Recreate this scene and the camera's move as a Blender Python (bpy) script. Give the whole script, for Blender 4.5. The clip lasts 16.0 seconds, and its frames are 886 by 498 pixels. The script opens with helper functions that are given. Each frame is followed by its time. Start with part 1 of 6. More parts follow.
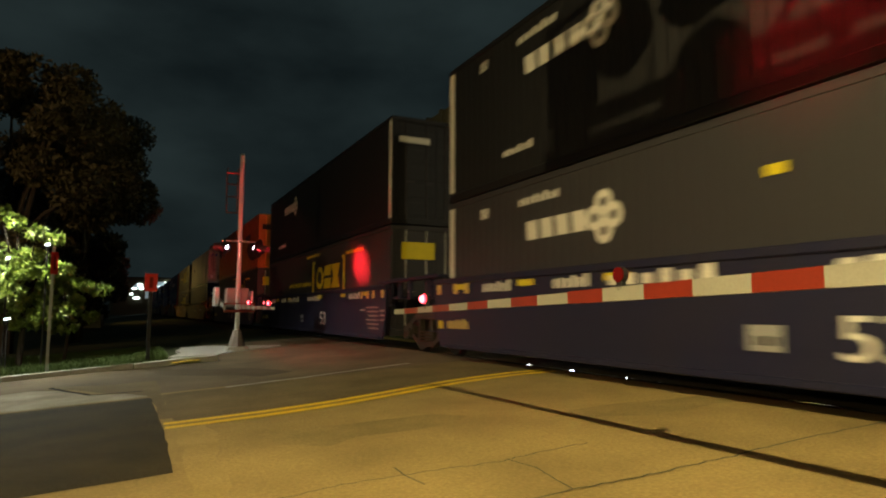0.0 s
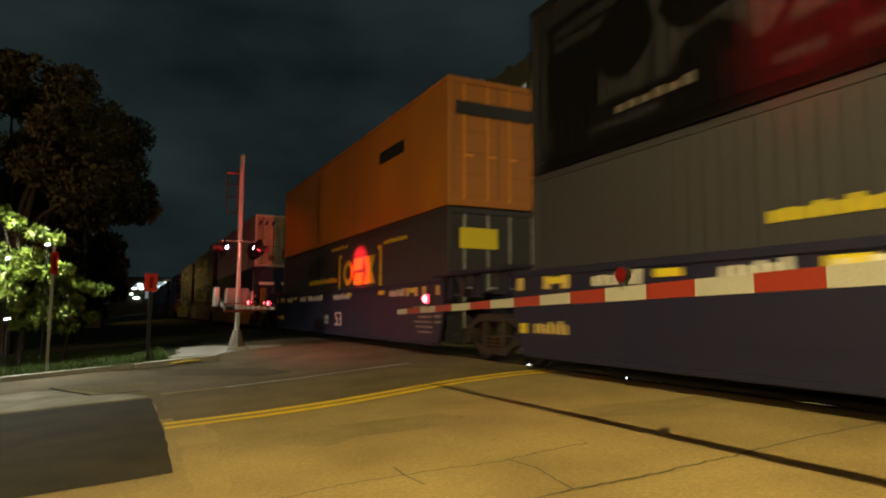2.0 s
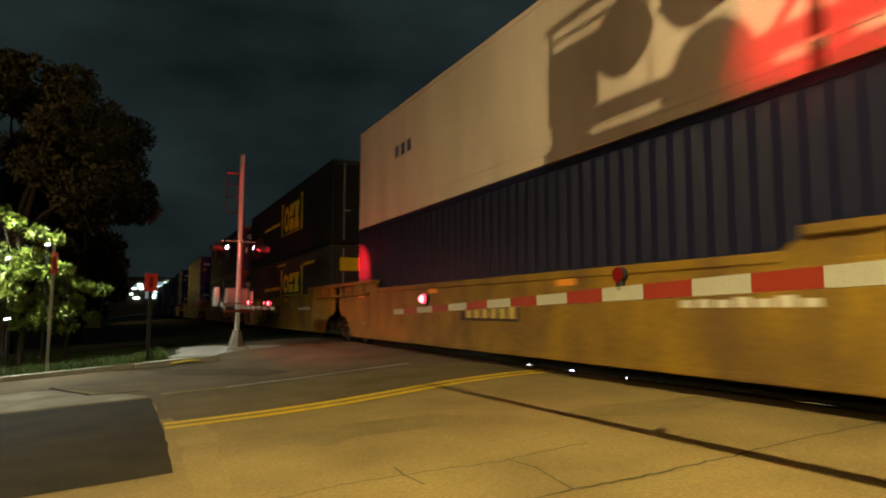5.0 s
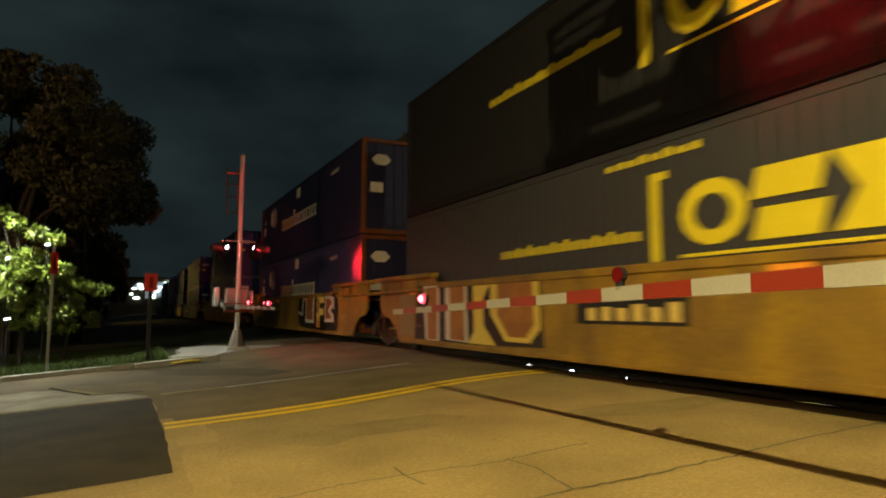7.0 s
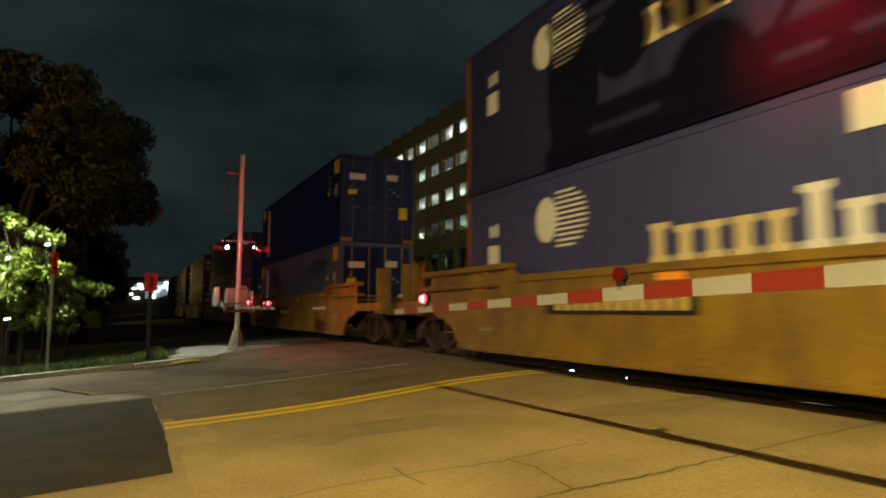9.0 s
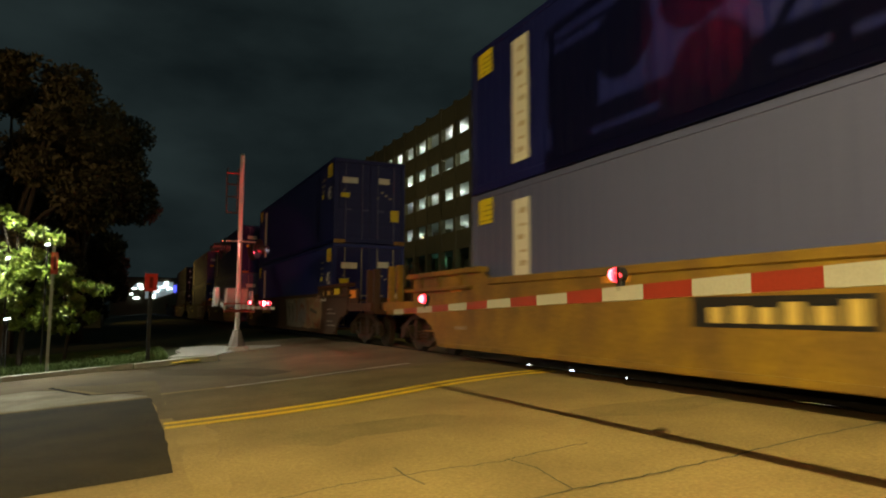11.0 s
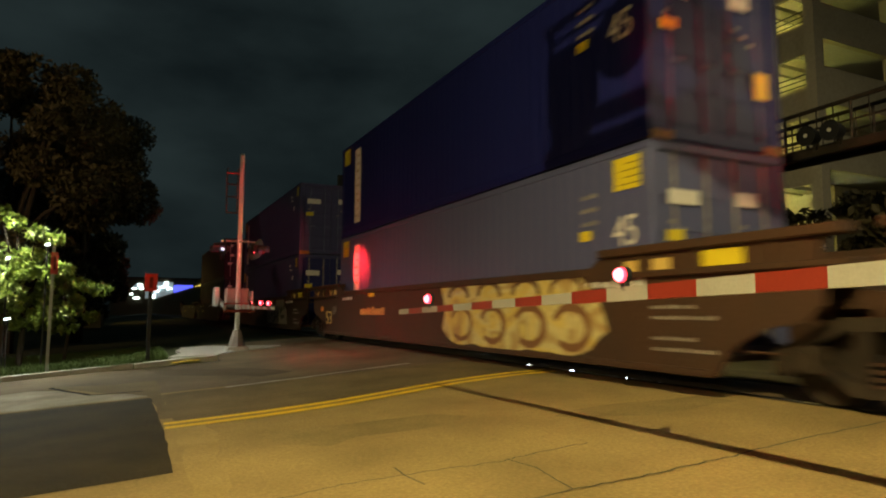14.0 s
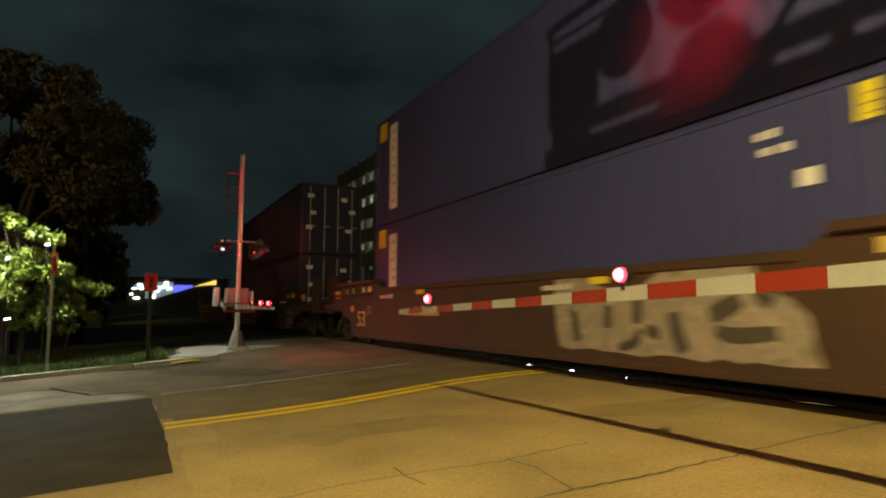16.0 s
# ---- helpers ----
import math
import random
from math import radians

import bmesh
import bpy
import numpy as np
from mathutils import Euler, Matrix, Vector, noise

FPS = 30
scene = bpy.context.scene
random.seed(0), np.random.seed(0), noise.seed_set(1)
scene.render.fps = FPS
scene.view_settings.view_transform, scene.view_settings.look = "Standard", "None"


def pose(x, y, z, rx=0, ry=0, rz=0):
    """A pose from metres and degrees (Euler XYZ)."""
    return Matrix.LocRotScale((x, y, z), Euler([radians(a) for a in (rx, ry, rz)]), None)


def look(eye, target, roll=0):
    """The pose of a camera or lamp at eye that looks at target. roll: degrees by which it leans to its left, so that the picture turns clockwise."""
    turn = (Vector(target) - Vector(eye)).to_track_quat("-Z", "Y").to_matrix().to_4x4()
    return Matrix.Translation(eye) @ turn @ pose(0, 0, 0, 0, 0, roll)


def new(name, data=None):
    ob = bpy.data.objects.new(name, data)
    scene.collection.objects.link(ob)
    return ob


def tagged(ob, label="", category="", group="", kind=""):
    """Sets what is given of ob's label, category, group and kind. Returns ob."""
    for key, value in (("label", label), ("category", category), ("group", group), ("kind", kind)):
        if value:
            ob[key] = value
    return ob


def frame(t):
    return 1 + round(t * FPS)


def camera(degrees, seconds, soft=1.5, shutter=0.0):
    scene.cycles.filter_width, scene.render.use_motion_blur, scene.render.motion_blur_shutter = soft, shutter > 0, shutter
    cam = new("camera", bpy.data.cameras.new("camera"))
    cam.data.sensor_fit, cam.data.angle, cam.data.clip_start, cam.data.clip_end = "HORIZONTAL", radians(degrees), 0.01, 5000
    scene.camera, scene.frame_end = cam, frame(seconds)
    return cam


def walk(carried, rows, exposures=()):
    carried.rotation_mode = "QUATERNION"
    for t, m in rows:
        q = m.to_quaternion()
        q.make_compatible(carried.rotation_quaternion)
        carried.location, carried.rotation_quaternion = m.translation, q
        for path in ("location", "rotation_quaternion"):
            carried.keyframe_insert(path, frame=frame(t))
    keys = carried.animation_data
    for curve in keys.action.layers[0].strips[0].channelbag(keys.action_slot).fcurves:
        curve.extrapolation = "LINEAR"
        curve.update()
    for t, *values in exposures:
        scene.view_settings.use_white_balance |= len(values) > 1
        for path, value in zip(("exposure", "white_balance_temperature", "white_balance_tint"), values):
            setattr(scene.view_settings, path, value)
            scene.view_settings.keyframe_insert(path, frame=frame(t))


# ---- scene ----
cam = camera(68.95, 16.0, soft=2.0, shutter=0.5)
EYE = (0.0, 0.0, 0.969)
YAW, PITCH = radians(25.94), radians(5.534)
AIM = (math.sin(YAW) * math.cos(PITCH), math.cos(YAW) * math.cos(PITCH), 0.969 + math.sin(PITCH))
walk(cam, [(0.0, look(EYE, AIM, 0.14)), (16.0, look(EYE, AIM, 0.14))])

# ---- night sky, street light ----
world = bpy.data.worlds.new("night_sky")
scene.world = world
world.use_nodes = True
wn, wl = world.node_tree.nodes, world.node_tree.links
w_coord = wn.new("ShaderNodeTexCoord")
w_map = wn.new("ShaderNodeMapping")
w_map.inputs["Scale"].default_value = (2.2, 2.2, 5.0)
w_noise = wn.new("ShaderNodeTexNoise")
w_noise.inputs["Scale"].default_value = 1.5
w_noise.inputs["Detail"].default_value = 5
w_ramp = wn.new("ShaderNodeValToRGB")
w_ramp.color_ramp.elements[0].position, w_ramp.color_ramp.elements[1].position = 0.36, 0.72
w_ramp.color_ramp.elements[0].color = (0.0058, 0.0094, 0.0102, 1)
w_ramp.color_ramp.elements[1].color = (0.0158, 0.0245, 0.0250, 1)
wl.new(w_coord.outputs["Generated"], w_map.inputs["Vector"])
wl.new(w_map.outputs["Vector"], w_noise.inputs["Vector"])
wl.new(w_noise.outputs["Fac"], w_ramp.inputs["Fac"])
wl.new(w_ramp.outputs["Color"], wn["Background"].inputs["Color"])
wn["Background"].inputs["Strength"].default_value = 1.0


def lamp(name, kind, at, to, color, power, radius=0.1, cone=120, blend=0.5):
    data = bpy.data.lights.new(name, kind)
    data.color, data.energy = color, power
    data.shadow_soft_size = radius
    if kind == "SPOT":
        data.spot_size, data.spot_blend = radians(cone), blend
    ob = new(name, data)
    ob.matrix_world = look(at, to)
    return ob


# sodium street light over the near kerb, cut off above its lamp
lamp("street_light_glow", "SPOT", (-3.45, -1.74, 6.75), (3.0, -0.5, 0.0), (1.0, 0.80, 0.36), 9200, 0.085, 154, 0.97)
# unseen second lamp behind the viewer, added to fill shade on the train
lamp("road_fill_light", "SPOT", (-29.45, -1.74, 6.75), (-22.0, 0.0, 0.0), (1.0, 0.80, 0.38), 6000, 0.055, 173, 0.4)
# cool-white lamp among the trees across the road
lamp("path_light_glow", "SPOT", (-3.3, 20.3, 4.4), (-3.0, 19.8, 0.0), (0.97, 1.0, 0.80), 2100, 0.10, 152, 0.5)
# two unseen lamps added on the far side to light the garage evenly
lamp("garage_fill_light", "SPOT", (13.5, 36.0, 12.5), (28.0, 36.0, 9.0), (1.0, 0.82, 0.40), 420, 0.15, 170, 0.3)
lamp("garage_fill_light_north", "SPOT", (13.5, 62.0, 12.5), (28.0, 62.0, 9.0), (1.0, 0.82, 0.40), 420, 0.15, 170, 0.3)
# unseen lamp past the crossing, added to brighten container ends and garage
lamp("door_end_fill_light", "SPOT", (17.45, -1.74, 8.2), (13.0, 9.0, 2.0), (1.0, 0.88, 0.60), 1500, 0.10, 165, 0.5)
# steady red spot, added for unseen heads facing across the road, reddens the mast
lamp("signal_beam", "SPOT", (1.9, -2.0, 2.9), (3.25, 20.0, 3.5), (1.0, 0.10, 0.09), 18000, 0.1, 12.2, 0.3)
# beam of the far mast's lamps across the track
lamp("signal_beam_far", "SPOT", (3.72, 20.2, 2.86), (6.09, 18.2, 2.30), (1.0, 0.02, 0.03), 4200, 0.05, 25, 1.0)
# hidden yellow lamp beyond the trees, added to tint the distant train side
lamp("far_train_fill_light", "SPOT", (-3.0, 95.0, 5.5), (6.0, 88.0, 1.6), (1.0, 0.66, 0.14), 800, 0.15, 95, 0.6)
# weak warm lamp with no seen source, added to lift the tree crowns
lamp("tree_fill_light", "SPOT", (-13.0, 16.0, 9.0), (-7.0, 31.0, 6.0), (1.0, 0.60, 0.30), 3000, 0.2, 56, 0.5)

# ---- materials ----


def mat(name, col, rough=0.6, metal=0.0, var=0.25, scale=1.2, fine=30.0, bump=0.12, dirt=None, dirt_amount=0.5, streak=1.0):
    """A painted or mineral surface: broad stains, fine grain and a little relief."""
    m = bpy.data.materials.new(name)
    m.use_nodes = True
    n, l = m.node_tree.nodes, m.node_tree.links
    b = n["Principled BSDF"]
    tc = n.new("ShaderNodeTexCoord")
    mp = n.new("ShaderNodeMapping")
    mp.inputs["Scale"].default_value = (1, 1, 1 / streak)
    big, small = n.new("ShaderNodeTexNoise"), n.new("ShaderNodeTexNoise")
    big.inputs["Scale"].default_value, big.inputs["Detail"].default_value = scale, 6
    small.inputs["Scale"].default_value, small.inputs["Detail"].default_value = fine, 4
    l.new(tc.outputs["Object"], mp.inputs["Vector"])
    l.new(mp.outputs["Vector"], big.inputs["Vector"])
    l.new(tc.outputs["Object"], small.inputs["Vector"])
    ramp = n.new("ShaderNodeValToRGB")
    ramp.color_ramp.elements[0].position, ramp.color_ramp.elements[1].position = 0.32, 0.68
    d = dirt or tuple(c * (1 - var) for c in col)
    mixed = tuple(c * (1 - dirt_amount) + e * dirt_amount for c, e in zip(col, d))
    ramp.color_ramp.elements[0].color = (*mixed, 1)
    ramp.color_ramp.elements[1].color = (*col, 1)
    l.new(big.outputs["Fac"], ramp.inputs["Fac"])
    grain = n.new("ShaderNodeMix")
    grain.data_type, grain.blend_type = "RGBA", "MULTIPLY"
    grain.inputs["Factor"].default_value = min(1.0, var * 1.6)
    l.new(ramp.outputs["Color"], grain.inputs["A"])
    l.new(small.outputs["Fac"], grain.inputs["B"])
    gain = n.new("ShaderNodeBrightContrast")
    gain.inputs["Bright"].default_value = 0.0
    l.new(grain.outputs["Result"], gain.inputs["Color"])
    l.new(gain.outputs["Color"], b.inputs["Base Color"])
    b.inputs["Roughness"].default_value, b.inputs["Metallic"].default_value = rough, metal
    b.inputs["Specular IOR Level"].default_value = 0.22 if rough >= 0.5 else 0.5
    if bump:
        bp = n.new("ShaderNodeBump")
        bp.inputs["Strength"].default_value, bp.inputs["Distance"].default_value = bump, 0.02
        l.new(small.outputs["Fac"], bp.inputs["Height"])
        l.new(bp.outputs["Normal"], b.inputs["Normal"])
    return m


def glow(name, col, strength):
    m = bpy.data.materials.new(name)
    m.use_nodes = True
    b = m.node_tree.nodes["Principled BSDF"]
    b.inputs["Base Color"].default_value = (*[min(0.8, c) for c in col], 1)
    b.inputs["Emission Color"].default_value = (*col, 1)
    b.inputs["Emission Strength"].default_value = strength
    return m


CONCRETE = mat("road_concrete", (0.45, 0.33, 0.130), 0.85, 0, 0.36, 0.9, 34, 0.25, (0.30, 0.22, 0.088), 0.9)
WORN_CONCRETE = mat("worn_road_concrete", (0.26, 0.192, 0.09), 0.85, 0, 0.4, 1.1, 30, 0.22, (0.16, 0.122, 0.052), 0.9)
SEAM_CONCRETE = mat("seam_concrete", (0.46, 0.34, 0.14), 0.85, 0, 0.36, 1.4, 34, 0.25, (0.33, 0.243, 0.08), 0.9)
DULL_CONCRETE = mat("dull_road_concrete", (0.38, 0.285, 0.115), 0.85, 0, 0.4, 1.6, 30, 0.25, (0.27, 0.20, 0.08), 0.9)
REPAIR = mat("repaired_asphalt", (0.155, 0.118, 0.07), 0.9, 0, 0.4, 1.5, 30, 0.3, (0.11, 0.085, 0.05), 0.85)
PATCH_CONCRETE = mat("pale_patched_concrete", (0.55, 0.50, 0.37), 0.85, 0, 0.35, 1.6, 30, 0.25, (0.27, 0.235, 0.17), 0.9)
ASPHALT = mat("asphalt", (0.080, 0.058, 0.022), 0.9, 0, 0.6, 1.6, 45, 0.6, (0.038, 0.030, 0.015), 0.9)
OLD_ASPHALT = mat("worn_asphalt", (0.25, 0.188, 0.115), 0.9, 0, 0.4, 0.8, 30, 0.3, (0.14, 0.108, 0.065), 0.85)
PALE = mat("pale_concrete", (0.52, 0.50, 0.46), 0.85, 0, 0.3, 1.5, 25, 0.3)
CRACK = mat("crack_dirt", (0.15, 0.13, 0.07), 0.9, 0, 0.4, 6, 30, 0.3)
TAR = mat("tar", (0.020, 0.018, 0.016), 0.95, 0, 0.2, 3, 30, 0.3)
TAR.node_tree.nodes["Principled BSDF"].inputs["Specular IOR Level"].default_value = 0.03
YELLOW_LINE = mat("yellow_road_paint", (0.92, 0.60, 0.02), 0.6, 0, 0.15, 4, 40, 0.2, (0.70, 0.50, 0.08), 0.5)
WHITE_LINE = mat("white_road_paint", (0.62, 0.60, 0.55), 0.7, 0, 0.3, 4, 40, 0.2, (0.3, 0.28, 0.24), 0.7)
GRASS = mat("grass_soil", (0.055, 0.075, 0.025), 0.95, 0, 0.5, 1.5, 25, 0.8, (0.08, 0.065, 0.04), 0.6)
GRASS_BLADE = mat("grass_blade", (0.09, 0.14, 0.035), 0.8, 0, 0.4, 1.5, 8, 0)
BALLAST = mat("ballast", (0.12, 0.115, 0.105), 0.95, 0, 0.6, 2, 22, 1.0)
STEEL_RAIL = mat("rail_steel", (0.60, 0.58, 0.57), 0.07, 1.0, 0.1, 4, 60, 0)
RUST = mat("rusty_steel", (0.10, 0.055, 0.035), 0.75, 0.3, 0.5, 4, 50, 0.3)
BLACK_STEEL = mat("black_bogie_steel", (0.060, 0.045, 0.028), 0.6, 0.1, 0.5, 4, 40, 0.25, (0.016, 0.012, 0.009), 0.9)
ALUMINIUM = mat("mast_aluminium", (0.84, 0.82, 0.80), 0.28, 0.5, 0.2, 3, 40, 0.1)
GALV = mat("galvanised_steel", (0.40, 0.40, 0.39), 0.5, 0.5, 0.25, 4, 40, 0.1)
MECH = mat("weathered_box_paint", (0.28, 0.24, 0.22), 0.7, 0, 0.4, 4, 30, 0.2)
DARK_METAL = mat("dark_painted_metal", (0.025, 0.025, 0.027), 0.5, 0.1, 0.3, 4, 40, 0.1)
RED_TAPE = mat("red_reflective_tape", (0.185, 0.020, 0.009), 0.4, 0, 0.15, 4, 60, 0.05)
WHITE_TAPE = mat("white_reflective_tape", (0.27, 0.255, 0.215), 0.4, 0, 0.15, 4, 60, 0.05)
WHITE_PAINT = mat("white_marking_paint", (0.66, 0.64, 0.58), 0.55, 0, 0.2, 5, 40, 0.05)
STENCIL_PAINT = mat("worn_stencil_paint", (0.36, 0.33, 0.28), 0.6, 0, 0.3, 5, 40, 0.05, (0.16, 0.14, 0.12), 0.8)
YELLOW_PAINT = mat("yellow_marking_paint", (0.62, 0.50, 0.02), 0.5, 0, 0.15, 5, 40, 0.05)
ORANGE_PAINT = mat("orange_marking_paint", (0.8, 0.30, 0.03), 0.5, 0, 0.15, 5, 40, 0.05)
GREY_PAINT = mat("grey_marking_paint", (0.30, 0.30, 0.30), 0.55, 0, 0.2, 5, 40, 0.05)
BLACK_PAINT = mat("black_marking_paint", (0.015, 0.015, 0.016), 0.5, 0, 0.2, 5, 40, 0.05)
RED_LENS_DARK = mat("unlit_red_lens", (0.10, 0.004, 0.004), 0.25, 0, 0.1, 4, 40, 0)
WEATHERED = mat("weathered_brown_steel", (0.062, 0.048, 0.034), 0.6, 0.2, 0.4, 3, 30, 0.2, (0.028, 0.022, 0.018), 0.8)
GARAGE_WALL = mat("garage_concrete", (0.21, 0.185, 0.11), 0.9, 0, 0.25, 0.35, 6, 0.2)
GARAGE_PALE = mat("garage_pale_concrete", (0.44, 0.40, 0.30), 0.9, 0, 0.2, 0.35, 6, 0.2)
GARAGE_DECK = mat("garage_deck", (0.5, 0.5, 0.47), 0.9, 0, 0.2, 0.5, 8, 0.2)
BARK = mat("bark", (0.06, 0.048, 0.035), 0.95, 0, 0.5, 6, 30, 0.8)
# light is in these tones: bright for lamp-lit leaves, dim lamplight brown for others
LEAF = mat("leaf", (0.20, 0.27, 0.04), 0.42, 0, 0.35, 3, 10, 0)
LEAF_SHADED = mat("shaded_leaf", (0.066, 0.056, 0.022), 0.6, 0, 0.4, 1.0, 8, 0)
RED_GLOW = glow("red_lamp", (1.0, 0.010, 0.02), 260)
RED_GLOW_NEAR = glow("red_lamp_overhead", (1.0, 0.012, 0.02), 8000)
RED_GLOW_ROAD = glow("red_lamp_road_side", (1.0, 0.012, 0.02), 220)
# red signal light put into the colour of sign plates and top rung
RED_LIT_PAINT = mat("red_lit_plate_paint", (0.78, 0.035, 0.02), 0.4, 0, 0.1, 4, 60, 0.02)
RED_GLOW_WEAK = glow("red_lamp_dim", (1.0, 0.012, 0.02), 60)
RED_GLOW_SMALL = glow("red_marker_lamp", (1.0, 0.10, 0.13), 9)
RED_GLOW_BACK = glow("red_marker_lamp_track_side", (1.0, 0.02, 0.03), 1200)
RED_GLOW_TRACK = glow("red_marker_lamp_near_track", (1.0, 0.02, 0.03), 170)
RED_RIM = glow("red_marker_rim", (1.0, 0.03, 0.06), 4.5)
WHITE_GLOW = glow("white_side_light", (0.75, 0.80, 1.0), 40)

# ---- building blocks ----


def part(name, bm, material, parent=None, label="", smooth=False):
    me = bpy.data.meshes.new(name)
    bm.normal_update()
    bm.to_mesh(me)
    bm.free()
    for m in material if isinstance(material, (list, tuple)) else [material]:
        me.materials.append(m)
    if smooth:
        me.shade_smooth()
    ob = new(name, me)
    if parent:
        ob.parent = parent
    return tagged(ob, label)


def thing(name, label, category, at=(0, 0, 0), group="", kind=""):
    ob = new(name)
    ob.empty_display_size = 0.2
    ob.location = at
    return tagged(ob, label, category, group, kind)


def box(bm, x0, x1, y0, y1, z0, z1, bevel=0.0):
    v = [bm.verts.new((x, y, z)) for x in (x0, x1) for y in (y0, y1) for z in (z0, z1)]
    fs = [bm.faces.new([v[i] for i in q]) for q in ((0, 1, 3, 2), (4, 6, 7, 5), (0, 4, 5, 1), (2, 3, 7, 6), (0, 2, 6, 4), (1, 5, 7, 3))]
    if bevel:
        es = {e for f in fs for e in f.edges}
        bmesh.ops.bevel(bm, geom=list(es), offset=bevel, segments=1, affect="EDGES")
    return bm


def one_box(*a, bevel=0.0):
    return box(bmesh.new(), *a, bevel=bevel)


def tube(bm, a, b, r0, r1=None, seg=10):
    a, b = Vector(a), Vector(b)
    r1 = r0 if r1 is None else r1
    q = (b - a).to_track_quat("Z", "Y")
    ra = [bm.verts.new(a + q @ Vector((r0 * math.cos(k), r0 * math.sin(k), 0))) for k in [2 * math.pi * i / seg for i in range(seg)]]
    rb = [bm.verts.new(b + q @ Vector((r1 * math.cos(k), r1 * math.sin(k), 0))) for k in [2 * math.pi * i / seg for i in range(seg)]]
    for i in range(seg):
        bm.faces.new((ra[i], ra[(i + 1) % seg], rb[(i + 1) % seg], rb[i]))
    bm.faces.new(ra[::-1])
    bm.faces.new(rb)
    return bm


def one_tube(*a, **k):
    return tube(bmesh.new(), *a, **k)


def prism(bm, outline, axis, lo, hi):
    """Extrude a closed outline of 2D points along an axis from lo to hi."""
    def put(p, w):
        return {"x": (w, p[0], p[1]), "y": (p[0], w, p[1]), "z": (p[0], p[1], w)}[axis]
    a = [bm.verts.new(put(p, lo)) for p in outline]
    b = [bm.verts.new(put(p, hi)) for p in outline]
    n = len(outline)
    for i in range(n):
        bm.faces.new((a[i], a[(i + 1) % n], b[(i + 1) % n], b[i]))
    bm.faces.new(a[::-1])
    bm.faces.new(b)
    bmesh.ops.recalc_face_normals(bm, faces=bm.faces[:])
    return bm


def one_prism(outline, axis, lo, hi):
    return prism(bmesh.new(), outline, axis, lo, hi)


def lettering(name, text, size, material, parent, at, label="", width=1.0):
    """Figures on a side that faces -x: read along -y, upright in z."""
    cu = bpy.data.curves.new(name, "FONT")
    cu.body, cu.size, cu.extrude = text, size, 0.003
    tmp = bpy.data.objects.new(name, cu)
    scene.collection.objects.link(tmp)
    dg = bpy.context.evaluated_depsgraph_get()
    me = bpy.data.meshes.new_from_object(tmp.evaluated_get(dg))
    bpy.data.objects.remove(tmp)
    rot = Matrix(((0, 0, -1), (-1, 0, 0), (0, 1, 0))).to_4x4()
    me.transform(Matrix.Translation(at) @ rot @ Matrix.Diagonal((width, 1, 1, 1)))
    me.materials.clear()
    me.materials.append(material)
    ob = new(name, me)
    ob.parent = parent
    return tagged(ob, label)


# ---- ground, road, track ----
SLOPE = 0.065


def level(x):
    """Height of the ground across the humped crossing."""
    if x < 6.6:
        return max(-1.6, SLOPE * (x - 6.6))
    if x > 9.0:
        return max(-0.6, -0.05 * (x - 9.0) - 0.015)
    return -0.015


XS = [-400, -120, -60, -30, -18, -12, -8, -6, -4, -2, -1, 0, 1, 2, 3, 4, 5, 6, 6.6, 9, 12, 16, 20.2, 30, 60, 120, 400]


def sheet(name, x0, x1, y0, y1, lift, material, label, category="ground", steps=1, thick=0.0):
    xs = sorted({x0, x1, *[x for x in XS if x0 < x < x1]})
    ys = [y0 + (y1 - y0) * i / steps for i in range(steps + 1)]
    bm = bmesh.new()
    g = [[bm.verts.new((x, y, level(x) + lift)) for y in ys] for x in xs]
    for i in range(len(xs) - 1):
        for j in range(steps):
            bm.faces.new((g[i][j], g[i + 1][j], g[i + 1][j + 1], g[i][j + 1]))
    if thick:
        r = bmesh.ops.extrude_face_region(bm, geom=bm.faces[:])
        bmesh.ops.translate(bm, verts=[v for v in r["geom"] if isinstance(v, bmesh.types.BMVert)], vec=(0, 0, -thick))
        bmesh.ops.recalc_face_normals(bm, faces=bm.faces[:])
    ob = part(name, bm, material)
    return tagged(ob, label, category, kind="structure")


def strip(name, pts, width, lift, material, label, category):
    """A painted or poured strip along a line of ground points."""
    bm = bmesh.new()
    rows = []
    for i, (x, y) in enumerate(pts):
        a = Vector(pts[max(0, i - 1)])
        b = Vector(pts[min(len(pts) - 1, i + 1)])
        d = (b - a).normalized()
        nrm = Vector((-d.y, d.x)) * width / 2
        rows.append([bm.verts.new((x + s * nrm.x, y + s * nrm.y, level(x + s * nrm.x) + lift)) for s in (-1, 1)])
    for p, q in zip(rows, rows[1:]):
        bm.faces.new((p[0], p[1], q[1], q[0]))
    bmesh.ops.recalc_face_normals(bm, faces=bm.faces[:])
    for f in bm.faces:
        if f.normal.z < 0:
            f.normal_flip()
    return tagged(part(name, bm, material), label, category, kind="structure")


sheet("ground", -400, 400, -300, 1500, -0.05, GRASS, "dark grass and bare soil beside the railway", "ground", 3)
sheet("road", -60, 6.6, -4.0, 17.3, 0.0, CONCRETE, "worn concrete road rising to the level crossing", "road", 1)
sheet("road_far", 8.97, 60, -4.0, 17.3, 0.0, CONCRETE, "worn concrete road beyond the railway", "road", 1)


